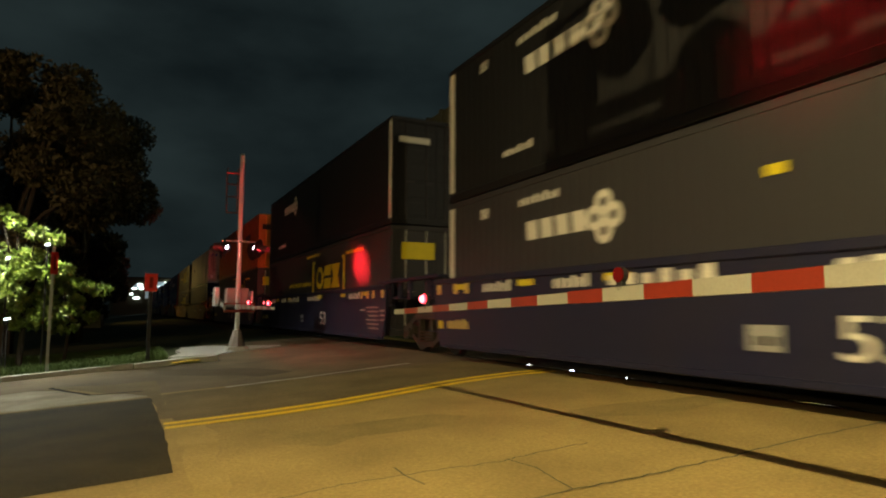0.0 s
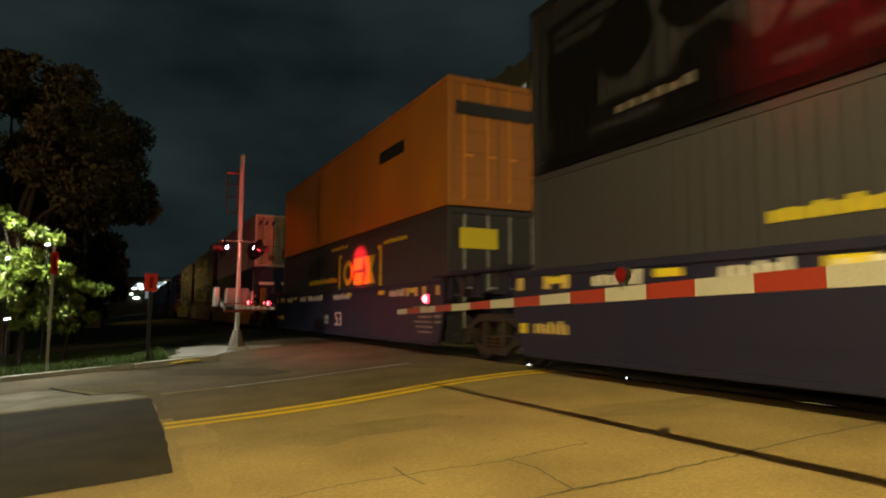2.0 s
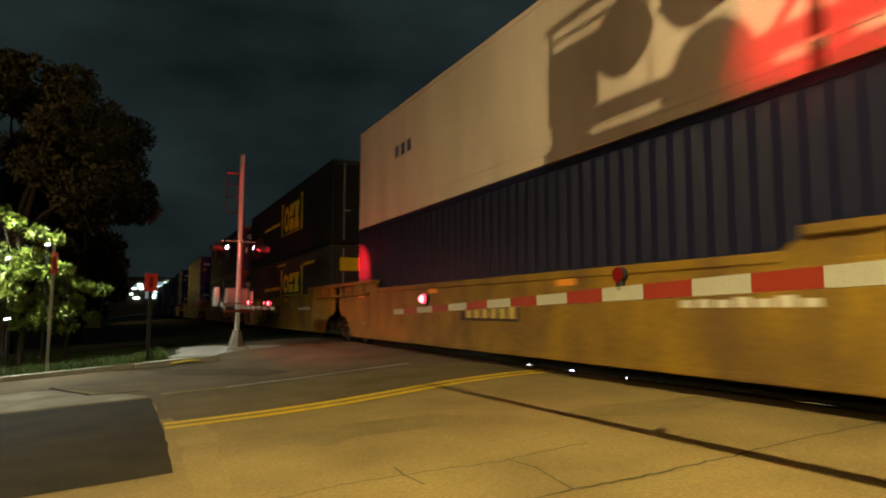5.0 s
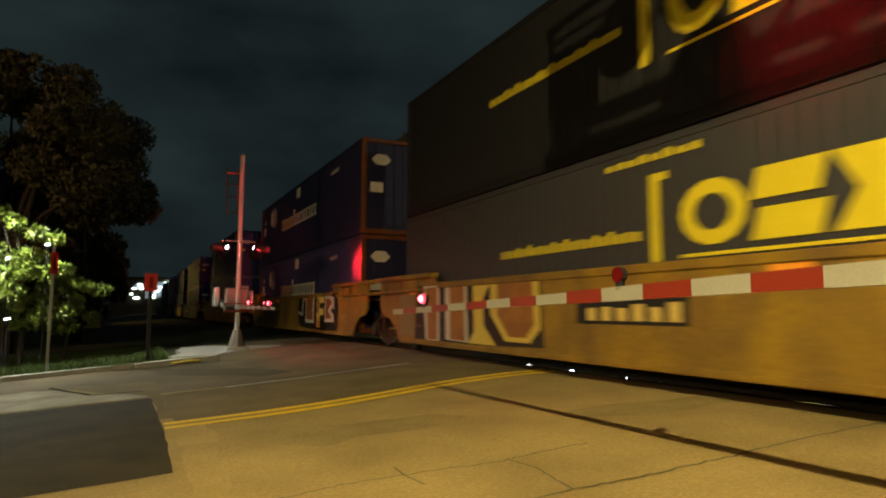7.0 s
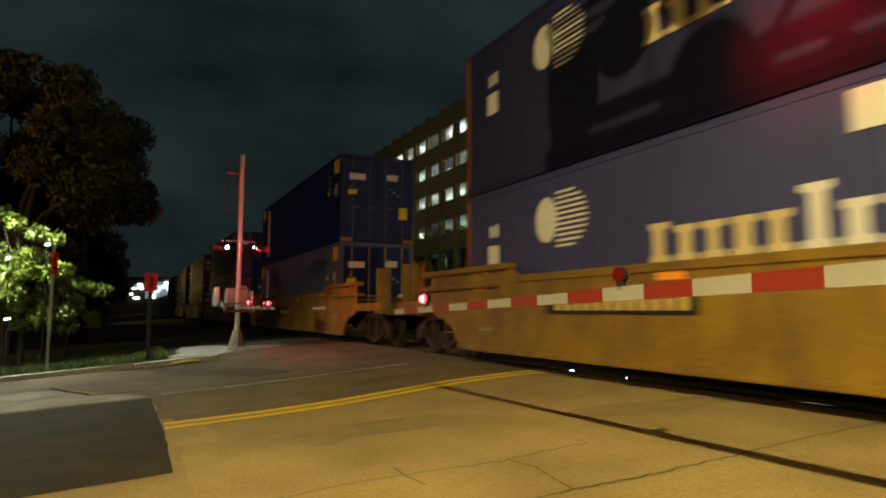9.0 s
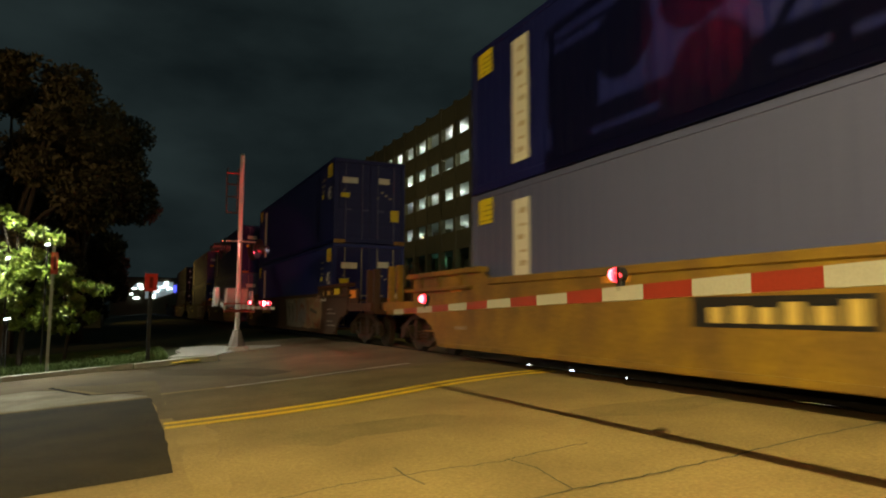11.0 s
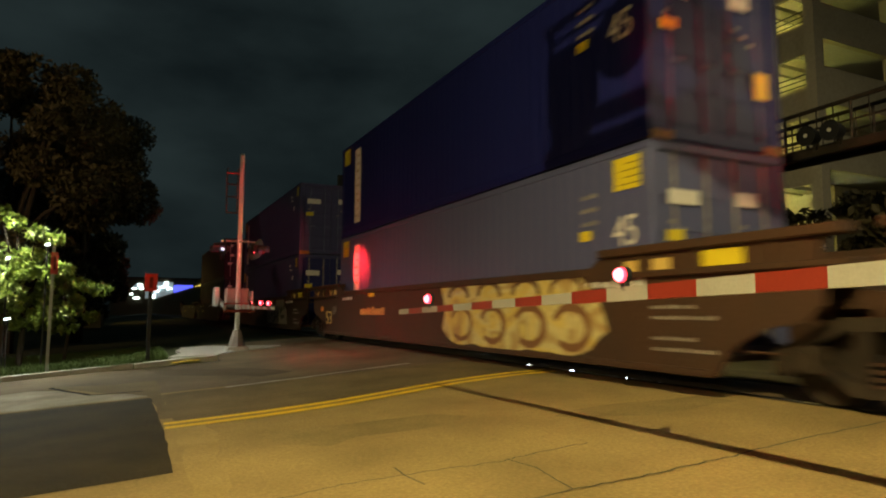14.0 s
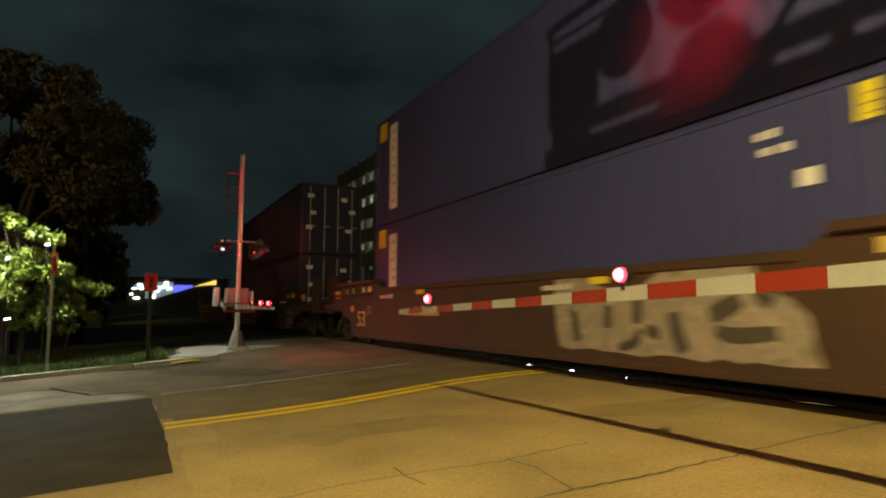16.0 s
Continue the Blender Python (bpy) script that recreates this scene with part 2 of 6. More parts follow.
def patch(name, pts, lift, material, label, category="road", rough=0.05, seed=1):
    """A flat patch of the road with a ragged outline."""
    rng = random.Random(seed)
    bm = bmesh.new()
    ring = []
    for (xa, ya), (xb, yb) in zip(pts, pts[1:] + pts[:1]):
        n = max(1, int(math.hypot(xb - xa, yb - ya) / 0.35))
        for i in range(n):
            x, y = xa + (xb - xa) * i / n + rng.uniform(-rough, rough), ya + (yb - ya) * i / n + rng.uniform(-rough, rough)
            ring.append(bm.verts.new((x, y, level(x) + lift)))
    f = bm.faces.new(ring)
    f.normal_update()
    if f.normal.z < 0:
        f.normal_flip()
    return tagged(part(name, bm, material), label, category, kind="structure")


patch("road_worn_lane", [(0.55, 8.62), (1.5, 8.60), (2.6, 8.72), (4.0, 9.1), (4.6, 9.27), (5.8, 9.36), (6.5, 9.1), (6.5, 12.3), (3.4, 11.82), (0.55, 11.6)], 0.004, WORN_CONCRETE, "darker worn concrete lane past the centre line", "road", 0.03, 2)
patch("road_pale_patch", [(-8.0, 14.1), (-1.97, 13.95), (-1.58, 14.2), (-1.05, 13.8), (-0.5, 12.55), (0.05, 12.1), (0.33, 11.45), (-1.62, 11.45), (-8.0, 11.45)], 0.014, PATCH_CONCRETE, "pale patched concrete beside the asphalt", "road", 0.05, 3)
patch("road_worn_corner", [(-1.40, 14.8), (-1.3, 13.95), (0.56, 13.95), (0.57, 9.0), (0.42, 9.0), (0.41, 11.36), (-0.35, 12.72)], 0.009, WORN_CONCRETE, "darker worn concrete beside the pale patch", "road", 0.02, 7)
patch("road_seam_band", [(0.50, 8.6), (0.95, 8.5), (0.86, 6.8), (0.72, 5.0), (0.46, 5.1), (0.52, 6.6)], 0.004, SEAM_CONCRETE, "pale sealed band along the asphalt patch", "road", 0.06, 4)
patch("road_stain", [(0.41, 16.9), (1.55, 15.3), (2.5, 14.55), (2.96, 13.0), (2.49, 12.55), (0.83, 14.5)], 0.016, REPAIR, "darker repaired spot in the asphalt", "road", 0.10, 5)
patch("road_tyre_stain", [(1.5, 7.15), (2.4, 7.1), (3.2, 6.95), (3.5, 6.55), (3.3, 6.25), (2.5, 6.35), (1.8, 6.2), (1.4, 6.5)], 0.003, DULL_CONCRETE, "dull stained stretch of the concrete lane", "road", 0.10, 8)
patch("road_tyre_stain", [(4.2, 5.9), (5.2, 6.0), (6.2, 5.7), (6.3, 5.2), (5.0, 5.3), (4.3, 5.5)], 0.003, DULL_CONCRETE, "dull stained stretch of the concrete lane", "road", 0.10, 9)
patch("road_asphalt", [(-17.5, 11.36), (0.39, 11.36), (0.43, 8.8), (0.43, 7.0), (0.41, 6.04), (-0.44, 6.03), (-17.5, 6.0)], 0.006, ASPHALT, "dark asphalt patch in the road", "road", 0.02, 12)
sheet("road_asphalt_lane", -60, 1.9, 13.9, 17.2, 0.006, OLD_ASPHALT, "worn asphalt lane by the far kerb", "road", 1)
sheet("road_asphalt_crossing", 0.55, 6.57, 11.75, 17.25, 0.006, OLD_ASPHALT, "worn asphalt lanes before the track", "road", 1)
sheet("crossing_apron", 2.2, 6.57, 17.3, 25.0, -0.01, OLD_ASPHALT, "worn asphalt apron beside the track", "road", 1)
sheet("track_bed", 6.4, 9.3, -300, 1500, -0.045, BALLAST, "dark crushed-stone ballast under the track", "track bed", 1)
strip("panel_joint", [(6.61, -4.0), (6.615, 4.0), (6.61, 12.0), (6.61, 17.3)], 0.022, 0.010, TAR, "dark joint between road and rail", "road joint")
sheet("crossing_panel_middle", 6.80, 7.99, -4.0, 25.0, 0.004, OLD_ASPHALT, "dark crossing panel between the rails", "crossing panel", 1)
sheet("crossing_panel_far", 8.19, 8.93, -4.0, 25.0, 0.004, CONCRETE, "concrete crossing panel outside the far rail", "crossing panel", 1)
for cx in (6.667, 8.103):
    bm = bmesh.new()
    o = [(cx - 0.07, -0.17), (cx + 0.07, -0.17), (cx + 0.07, -0.15), (cx + 0.012, -0.13), (cx + 0.012, -0.045), (cx + 0.036, -0.035), (cx + 0.036, -0.004), (cx + 0.026, 0.0), (cx - 0.026, 0.0), (cx - 0.036, -0.004), (cx - 0.036, -0.035), (cx - 0.012, -0.045), (cx - 0.012, -0.13), (cx - 0.07, -0.15)]
    prism(bm, o, "y", -60, 400)
    tagged(part("rail", bm, STEEL_RAIL), "long worn steel rail with a shiny head", "rail", "rails of the track", "structure")


def ragged(pts, amount, seed):
    """More points along a line, each a little off it."""
    rng = random.Random(seed)
    out = []
    for (xa, ya), (xb, yb) in zip(pts, pts[1:]):
        for i in range(9):
            out.append((xa + (xb - xa) * i / 9, ya + (yb - ya) * i / 9 + rng.uniform(-amount, amount)))
    return out + [pts[-1]]


# double yellow centre line, lane line, tar joints
for off in (-0.15, 0.15):
    strip("centre_line", [(x, y + off) for x, y in ((0.45, 8.48), (1.0, 8.46), (1.6, 8.46), (2.1, 8.50), (2.6, 8.57), (3.3, 8.74), (4.0, 8.95), (4.6, 9.10), (5.2, 9.17), (5.8, 9.18), (6.4, 9.05))], 0.17, 0.010, YELLOW_LINE, "worn double yellow centre line", "road marking")
strip("lane_line", [(1.55, 11.58), (3.04, 11.78), (3.64, 11.95), (5.2, 12.22)], 0.10, 0.016, WHITE_LINE, "thin worn white lane line", "road marking")
strip("tar_seam", ragged([(-1.25, 14.4), (-1.0, 13.7), (-0.5, 12.5), (0.0, 12.35), (0.3, 12.3)], 0.03, 2), 0.09, 0.018, TAR, "dark tar seam in the pale patch", "road joint")
strip("slab_joint", ragged([(0.8, 3.74), (1.7, 3.73), (2.72, 3.70), (3.43, 3.65), (4.28, 3.63), (5.02, 3.68), (6.5, 3.60)], 0.016, 5), 0.022, 0.010, CRACK, "thin dark slab joint", "road joint")
strip("slab_crack", ragged([(0.9, 4.74), (1.5, 4.80), (2.18, 4.73), (2.74, 4.63), (3.09, 4.66), (3.7, 4.68)], 0.022, 6), 0.016, 0.010, CRACK, "thin crack in the concrete", "road joint")
strip("slab_crack", ragged([(2.0, 5.02), (1.98, 4.75), (2.01, 4.42)], 0.02, 7), 0.014, 0.010, CRACK, "thin crack in the concrete", "road joint")
strip("slab_crack", ragged([(2.85, 4.66), (2.90, 4.30), (2.83, 3.95), (2.80, 3.72)], 0.02, 8), 0.014, 0.010, CRACK, "thin crack in the concrete", "road joint")

# kerb and pads across the road
KERB = [(-30, 9.3 + 7.0), (-8, 15.6), (-2.4, 16.9), (0.2, 17.4), (2.2, 17.9)]
for (xa, ya), (xb, yb) in zip(KERB, KERB[1:]):
    n = max(1, int(abs(xb - xa) / 1.3))
    for i in range(n):
        u0, u1 = i / n, (i + 0.985) / n
        bm = bmesh.new()
        q = []
        for u in (u0, u1):
            x, y = xa + (xb - xa) * u, ya + (yb - ya) * u
            q.append([bm.verts.new((x, y + d, level(x) + h)) for d, h in ((-0.02, -0.05), (0.0, 0.11), (0.17, 0.12), (0.17, -0.05))])
        for k in range(3):
            bm.faces.new((q[0][k], q[1][k], q[1][k + 1], q[0][k + 1]))
        bm.faces.new(q[0][::-1])
        bm.faces.new(q[1])
        bmesh.ops.recalc_face_normals(bm, faces=bm.faces[:])
        tagged(part("kerb", bm, PALE), "pale concrete kerb stone along the grass", "kerb", "kerb stones", "structure")
def slab(name, pts, lift, thick, material, label, seed):
    """A cast slab with an uneven outline and real thickness."""
    ob = patch(name, pts, lift, material, label, "pavement", 0.06, seed)
    bm = bmesh.new()
    bm.from_mesh(ob.data)
    r = bmesh.ops.extrude_face_region(bm, geom=bm.faces[:])
    bmesh.ops.translate(bm, verts=[v for v in r["geom"] if isinstance(v, bmesh.types.BMVert)], vec=(0, 0, -thick))
    bmesh.ops.recalc_face_normals(bm, faces=bm.faces[:])
    bm.to_mesh(ob.data)
    bm.free()
    return ob


slab("pavement", [(1.73, 24.3), (2.65, 24.0), (3.3, 22.4), (3.25, 20.9), (2.9, 20.3), (2.25, 19.4), (1.5, 19.9), (1.13, 20.3), (1.5, 21.2), (1.45, 22.6)], 0.02, 0.2, PALE, "pale broken concrete pad beside the signal mast", 21)
slab("pavement", [(3.35, 22.8), (3.6, 22.7), (4.45, 21.2), (4.05, 20.5), (3.4, 20.55), (3.3, 21.5)], 0.015, 0.2, PALE, "small pale concrete pad beyond the signal mast", 22)
strip("tactile_strip", [(1.0, 17.75), (1.7, 17.8)], 0.7, 0.05, YELLOW_LINE, "yellow tactile paving strip at the kerb", "pavement")


def blades(name, x0, x1, y0, y1, count, h, seed, material, label):
    rng = np.random.default_rng(seed)
    px, py = rng.uniform(x0, x1, count), rng.uniform(y0, y1, count)
    a, hh, w = rng.uniform(0, 6.28, count), h * rng.uniform(0.4, 1.2, count), 0.012 * rng.uniform(0.7, 1.5, count)
    lean = rng.normal(0, 0.4, (count, 2)) * hh[:, None]
    z = np.array([level(v) for v in px]) - 0.06
    v = np.stack([np.stack([px - w * np.cos(a), py - w * np.sin(a), z], 1), np.stack([px + w * np.cos(a), py + w * np.sin(a), z], 1), np.stack([px + lean[:, 0], py + lean[:, 1], z + hh], 1)], 1).reshape(-1, 3)
    me = bpy.data.meshes.new(name)
    me.from_pydata(v.tolist(), [], np.arange(count * 3).reshape(-1, 3).tolist())
    me.materials.append(material)
    return tagged(new(name, me), label, "grass", kind="stuff")


blades("grass", -9, 1.15, 17.6, 27, 24000, 0.13, 3, GRASS_BLADE, "short rough grass behind the kerb")

# ---- crossing signals ----
FLASH = []  # lamp discs with their phase


def flasher(parent, at, facing, phase, power_mat, disc=True, side_light=None, r=0.105, pitch=0.0, deep=0.05, square=None):
    """A signal head: round background, housing, hood, and a lamp disc that turns to blink."""
    head = part("signal_head", one_tube((-0.16, 0, 0), (-0.155, 0, 0), r * 1.25, seg=20), DARK_METAL, parent, "black round crossing signal head")
    head.matrix_basis = Matrix.Translation(at) @ Matrix.Rotation(facing, 4, "Z") @ Matrix.Rotation(pitch, 4, "Y")
    bm = bmesh.new()
    for i in range(20):  # open housing tube
        a0, a1 = 2 * math.pi * i / 20, 2 * math.pi * (i + 1) / 20
        quad = [(x, r * 1.2 * math.cos(a), r * 1.2 * math.sin(a)) for x, a in ((-0.16, a0), (deep, a0), (deep, a1), (-0.16, a1))]
        bm.faces.new([bm.verts.new(p) for p in quad])
    part("housing", bm, DARK_METAL, head)
    bm = bmesh.new()
    for i in range(14):  # hood, open below
        a0, a1 = math.pi * (-0.15 + 1.3 * i / 14), math.pi * (-0.15 + 1.3 * (i + 1) / 14)
        rr = r * 1.2
        quad = [(0.05, rr * math.cos(a0), rr * math.sin(a0)), (0.32, rr * math.cos(a0), rr * math.sin(a0)), (0.32, rr * math.cos(a1), rr * math.sin(a1)), (0.05, rr * math.cos(a1), rr * math.sin(a1))]
        bm.faces.new([bm.verts.new(p) for p in quad])
    part("hood", bm, DARK_METAL, head)
    if disc:
        bm = bmesh.new()
        ring = [(r * 2.9 * math.cos(a), r * 2.9 * math.sin(a)) for a in [2 * math.pi * i / 24 for i in range(24)]]
        hole = [(r * 1.2 * math.cos(a), r * 1.2 * math.sin(a)) for a in [2 * math.pi * i / 24 for i in range(24)]]
        vo, vi = [[bm.verts.new((0.0, p[0], p[1])) for p in lst] for lst in (ring, hole)]
        for i in range(24):
            bm.faces.new((vo[i], vo[(i + 1) % 24], vi[(i + 1) % 24], vi[i]))
        r2 = bmesh.ops.extrude_face_region(bm, geom=bm.faces[:])
        bmesh.ops.translate(bm, verts=[v for v in r2["geom"] if isinstance(v, bmesh.types.BMVert)], vec=(0.006, 0, 0))
        back = part("background_disc", bm, DARK_METAL, head)
        if square is not None:  # the lamp is aimed, its background stays square to the road
            back.matrix_basis = (Matrix.Rotation(facing, 4, "Z") @ Matrix.Rotation(pitch, 4, "Y")).inverted() @ Matrix.Rotation(square, 4, "Z")
    bm = bmesh.new()
    tube(bm, (-0.012, 0, 0), (0.012, 0, 0), r * 0.62, seg=20)
    bm.faces.ensure_lookup_table()
    bm.normal_update()
    for f in bm.faces:
        f.material_index = 0 if f.normal.x > 0.9 else 1
    if side_light:  # peep light on the side of the lamp
        old = set(bm.faces)
        tube(bm, (-0.05, side_light * r, 0), (-0.05, side_light * (r * 1.2 + 0.03), 0), 0.05, seg=10)
        for f in set(bm.faces) - old:
            f.material_index = 2
    lens = part("lamp_disc", bm, [power_mat, RED_LENS_DARK, WHITE_GLOW], head, "red lamp lens")
    FLASH.append((lens, phase))
    return head


def marker(parent, at, phase, glow_mat, back_mat, r=0.052):
    """A small lamp on a gate arm: base, body and a lens; phase None stays lit."""
    m = part("arm_lamp", one_tube((0.018, 0, 0), (-0.018, 0, 0), r * 1.06, seg=14), DARK_METAL, parent, "small round red lamp on the gate arm")
    m.location = at
    part("lamp_foot", one_box(-0.02, 0.02, -0.03, 0.03, -r - 0.06, -r + 0.01, bevel=0.006), DARK_METAL, m)
    for sx, lit, deep in ((-1, glow_mat, 1.0), (1, back_mat, 0.15)):
        bm = bmesh.new()
        rings = []
        for dx, rr in ((-0.006, 1.0), (0.004, 1.0), (0.55 * r, 0.92), (1.0 * r, 0.70), (1.25 * r, 0.34)):
            rings.append([bm.verts.new((sx * dx * deep, rr * r * math.cos(a), rr * r * math.sin(a))) for a in [2 * math.pi * i / 16 for i in range(16)]])
        for k in range(4):
            for i in range(16):
                f = bm.faces.new((rings[k][i], rings[k][(i + 1) % 16], rings[k + 1][(i + 1) % 16], rings[k + 1][i]))
                f.material_index = (1, 2, 0, 0)[k] if sx < 0 else (1, 1, 0, 0)[k]
        bm.faces.new(rings[0]).material_index = 1
        bm.faces.new(rings[4]).material_index = 0
        bmesh.ops.recalc_face_normals(bm, faces=bm.faces[:])
        lens = part("lens", bm, [lit, RED_LENS_DARK, RED_RIM], m)
        lens.location = (sx * 0.022, 0, 0)
        if phase is not None:
            FLASH.append((lens, phase))
    return m


def gate_arm(name, x, y_tip, y_base, z_tip, z_base, label, lamps, mast_side, stripe=0.4023, first=0.4023, h_tip=0.058, h_base=0.122):
    """A striped lowered arm along y from its tip to its base."""
    arm = thing(name, label, "crossing gate", (x, y_base, 0))
    s = 1 if y_base > y_tip else -1
    total = abs(y_base - y_tip)
    y_off = y_tip - y_base
    n = int((total - first) / stripe) + 1
    for i in range(n + 1):
        u0, u1 = max(0.0, first + (i - 1) * stripe), min(total, first + i * stripe)
        if u1 - u0 < 0.02:
            continue
        bm = bmesh.new()
        q = []
        for u in (u0, u1):
            f = u / total
            z, hh = z_tip + (z_base - z_tip) * f, (h_tip + (h_base - h_tip) * f) / 2
            hh = hh if u < 8 * stripe + 0.01 or u0 < 8 * stripe - 0.01 else hh * 1.12
            q.append([bm.verts.new((dx, y_off + s * u, z + dz)) for dx, dz in ((-0.02, -hh), (0.02, -hh), (0.02, hh), (-0.02, hh))])
        for k in range(4):
            bm.faces.new((q[0][k], q[0][(k + 1) % 4], q[1][(k + 1) % 4], q[1][k]))
        bm.faces.new(q[0][::-1])
        bm.faces.new(q[1])
        bmesh.ops.recalc_face_normals(bm, faces=bm.faces[:])
        part("stripe", bm, RED_TAPE if i % 2 else WHITE_TAPE, arm, "red stripe" if i % 2 else "white stripe")
    for u, phase, mt in lamps:
        f = u / total
        z = z_tip + (z_base - z_tip) * f + (h_tip + (h_base - h_tip) * f) / 2 + 0.085
        marker(arm, (0, y_off + s * u, z), phase, mt, RED_GLOW_BACK if mast_side > 0 else RED_GLOW_TRACK)
    return arm


# near gate: tip near the centre line, base beyond the camera's side
near_gate = gate_arm("crossing_gate", 3.0, 7.52, -1.9, 0.962, 1.26, "lowered red and white striped crossing gate arm with red lamps",
         [(0.93, None, RED_GLOW_SMALL), (4.11, "B", RED_GLOW_SMALL), (7.6, "A", RED_GLOW_SMALL)], -1, first=0.32)
stand = thing("gate_mechanism", "grey gate mechanism on a short post beside the near lane", "crossing gate", (3.0, -2.3, level(3.0)))
part("post", one_tube((0, 0, 0), (0, 0, 1.2), 0.09, seg=12), ALUMINIUM, stand)
part("mechanism_box", one_box(-0.3, 0.3, -0.3, 0.40, 1.15, 1.95, bevel=0.04), MECH, stand)
# far gate: arm points at the camera
gate_arm("crossing_gate", 3.04, 15.2, 20.56, 1.03, 1.10, "lowered far crossing gate arm with red and white stripes",
         [(0.4, None, RED_GLOW_SMALL), (1.4, "B", RED_GLOW_SMALL), (3.2, "A", RED_GLOW_SMALL)], 1)


def signal_mast(at, label, height, head_z, heads):
    mast = thing("crossing_signal", label, "crossing signal", at)
    part("mast", one_tube((0, 0, 0.35), (0, 0, height), 0.075, 0.07, seg=16), ALUMINIUM, mast, "tall aluminium mast", smooth=True)
    part("foundation", one_prism([(-0.30, -0.30), (0.30, -0.30), (0.30, 0.30), (-0.30, 0.30)], "z", -0.1, 0.12), PALE, mast)
    part("base_casting", one_tube((0, 0, 0.12), (0, 0, 0.62), 0.26, 0.12, seg=8), MECH, mast, "flared grey mast base")
    part("cap", one_tube((0, 0, height), (0, 0, height + 0.05), 0.085, 0.05, seg=12), GALV, mast)
    # gate mechanism with counterweight arms
    part("gate_mechanism", one_box(-0.34, 0.34, 0.10, 0.55, 1.28, 1.92, bevel=0.04), MECH, mast, "weathered gate mechanism box")
    for sx in (-0.42, 0.42):
        part("counterweight_arm", one_prism([(-0.35, 1.22), (0.9, 1.45), (0.9, 1.60), (-0.35, 1.36)], "x", sx - 0.03, sx + 0.03), GALV, mast, "steel counterweight arm")
    part("counterweight", one_box(-0.64, -0.47, 0.55, 0.98, 1.35, 1.95, bevel=0.03), GALV, mast, "pale counterweight")
    part("counterweight", one_box(0.47, 0.56, 0.55, 0.98, 1.35, 1.85, bevel=0.03), GALV, mast, "pale counterweight")
    part("cross_tie", one_box(-0.46, 0.46, -0.34, -0.28, 1.16, 1.24), RED_TAPE, mast, "red tie bar of the gate")
    part("cross_tie", one_box(-0.46, 0.46, -0.34, -0.28, 1.40, 1.45), RED_TAPE, mast, "red tie bar of the gate")
    for sx in (-0.45, 0.42):
        part("tie_post", one_box(sx, sx + 0.04, -0.345, -0.285, 1.16, 1.45), RED_TAPE, mast)
    part("crossarm", one_tube((0, -0.55, head_z + 0.22), (0, 0.55, head_z + 0.22), 0.035), GALV, mast)
    part("crossarm", one_tube((-0.55, 0, head_z + 0.24), (0.55, 0, head_z + 0.24), 0.028), GALV, mast)
    for dx, dy, facing, phase, side, pitch, deep in heads:
        flasher(mast, (dx, dy, head_z), facing, phase, RED_GLOW if dx > 0 else RED_GLOW_ROAD, True, side, pitch=pitch, deep=deep)
    return mast


far_mast = signal_mast((3.06, 20.8, -0.23), "tall crossing signal mast with red flashing lamps and gate mechanism", 6.1, 3.12,
                       [(-0.50, -0.40, math.pi, "A", 1, 0, 0.05), (0.50, -0.40, -0.63, "A", -1, 0.17, 0.05), (-0.50, 0.40, math.pi - 0.25, "B", None, 0, 0.05), (0.50, 0.40, -0.80, "B", None, 0.15, 0.05)])
# bracket frame beside the mast top
for sx in (-0.44, -0.12):
    part("bracket_rail", one_tube((sx, 0, 4.25), (sx, 0, 5.65), 0.018, seg=6), WEATHERED, far_mast, "thin bracket frame beside the mast")
# the top rung is painted red in place of red light on it
for z in (4.25, 4.75, 5.15, 5.5):
    part("bracket_rung", one_tube((-0.46, 0, z), (0, 0, z), 0.022, seg=6), RED_LIT_PAINT if z == 5.5 else WEATHERED, far_mast)

# unseen cantilever above near lane; truss and lamps shaped to shadow the train
near = thing("crossing_cantilever", "overhead crossing cantilever with flashing lamps on a steel truss", "crossing signal", (2.2, 0, level(2.2)))
nz = -level(2.2)
part("mast", one_tube((0, -3.2, 0), (0, -3.2, 6.6), 0.17, 0.15, seg=14), GALV, near, smooth=True)
# lower beam, walkway beam, posts and box, sized to the shadow's dark parts
part("lower_beam", one_box(-0.03, 0.03, -3.2, 4.42, nz + 4.68, nz + 4.89, bevel=0.012), GALV, near, "deep galvanised lower beam")
part("walkway_beam", one_box(-0.03, 0.03, -3.2, 4.30, nz + 4.95, nz + 5.125, bevel=0.012), GALV, near, "galvanised walkway beam")
for ya, yb in ((3.76, 4.30), (2.65, 2.88), (1.94, 2.24), (1.43, 1.56), (0.5, 0.7), (-0.6, -0.4), (-1.8, -1.6)):
    part("beam_post", one_box(-0.025, 0.025, ya, yb, nz + 4.86, nz + 4.98), GALV, near)
part("shadow_box", one_box(-0.12, 0.12, 3.71, 4.27, nz + 5.12, nz + 5.80, bevel=0.02), GALV, near, "grey box on the walkway, placed to block light")
part("handrail", one_tube((0, 3.0, nz + 5.93), (0, 4.30, nz + 5.92), 0.025, seg=8), GALV, near)
part("handrail", one_tube((0, 3.3, nz + 6.10), (0, 4.36, nz + 6.06), 0.05, seg=8), GALV, near)
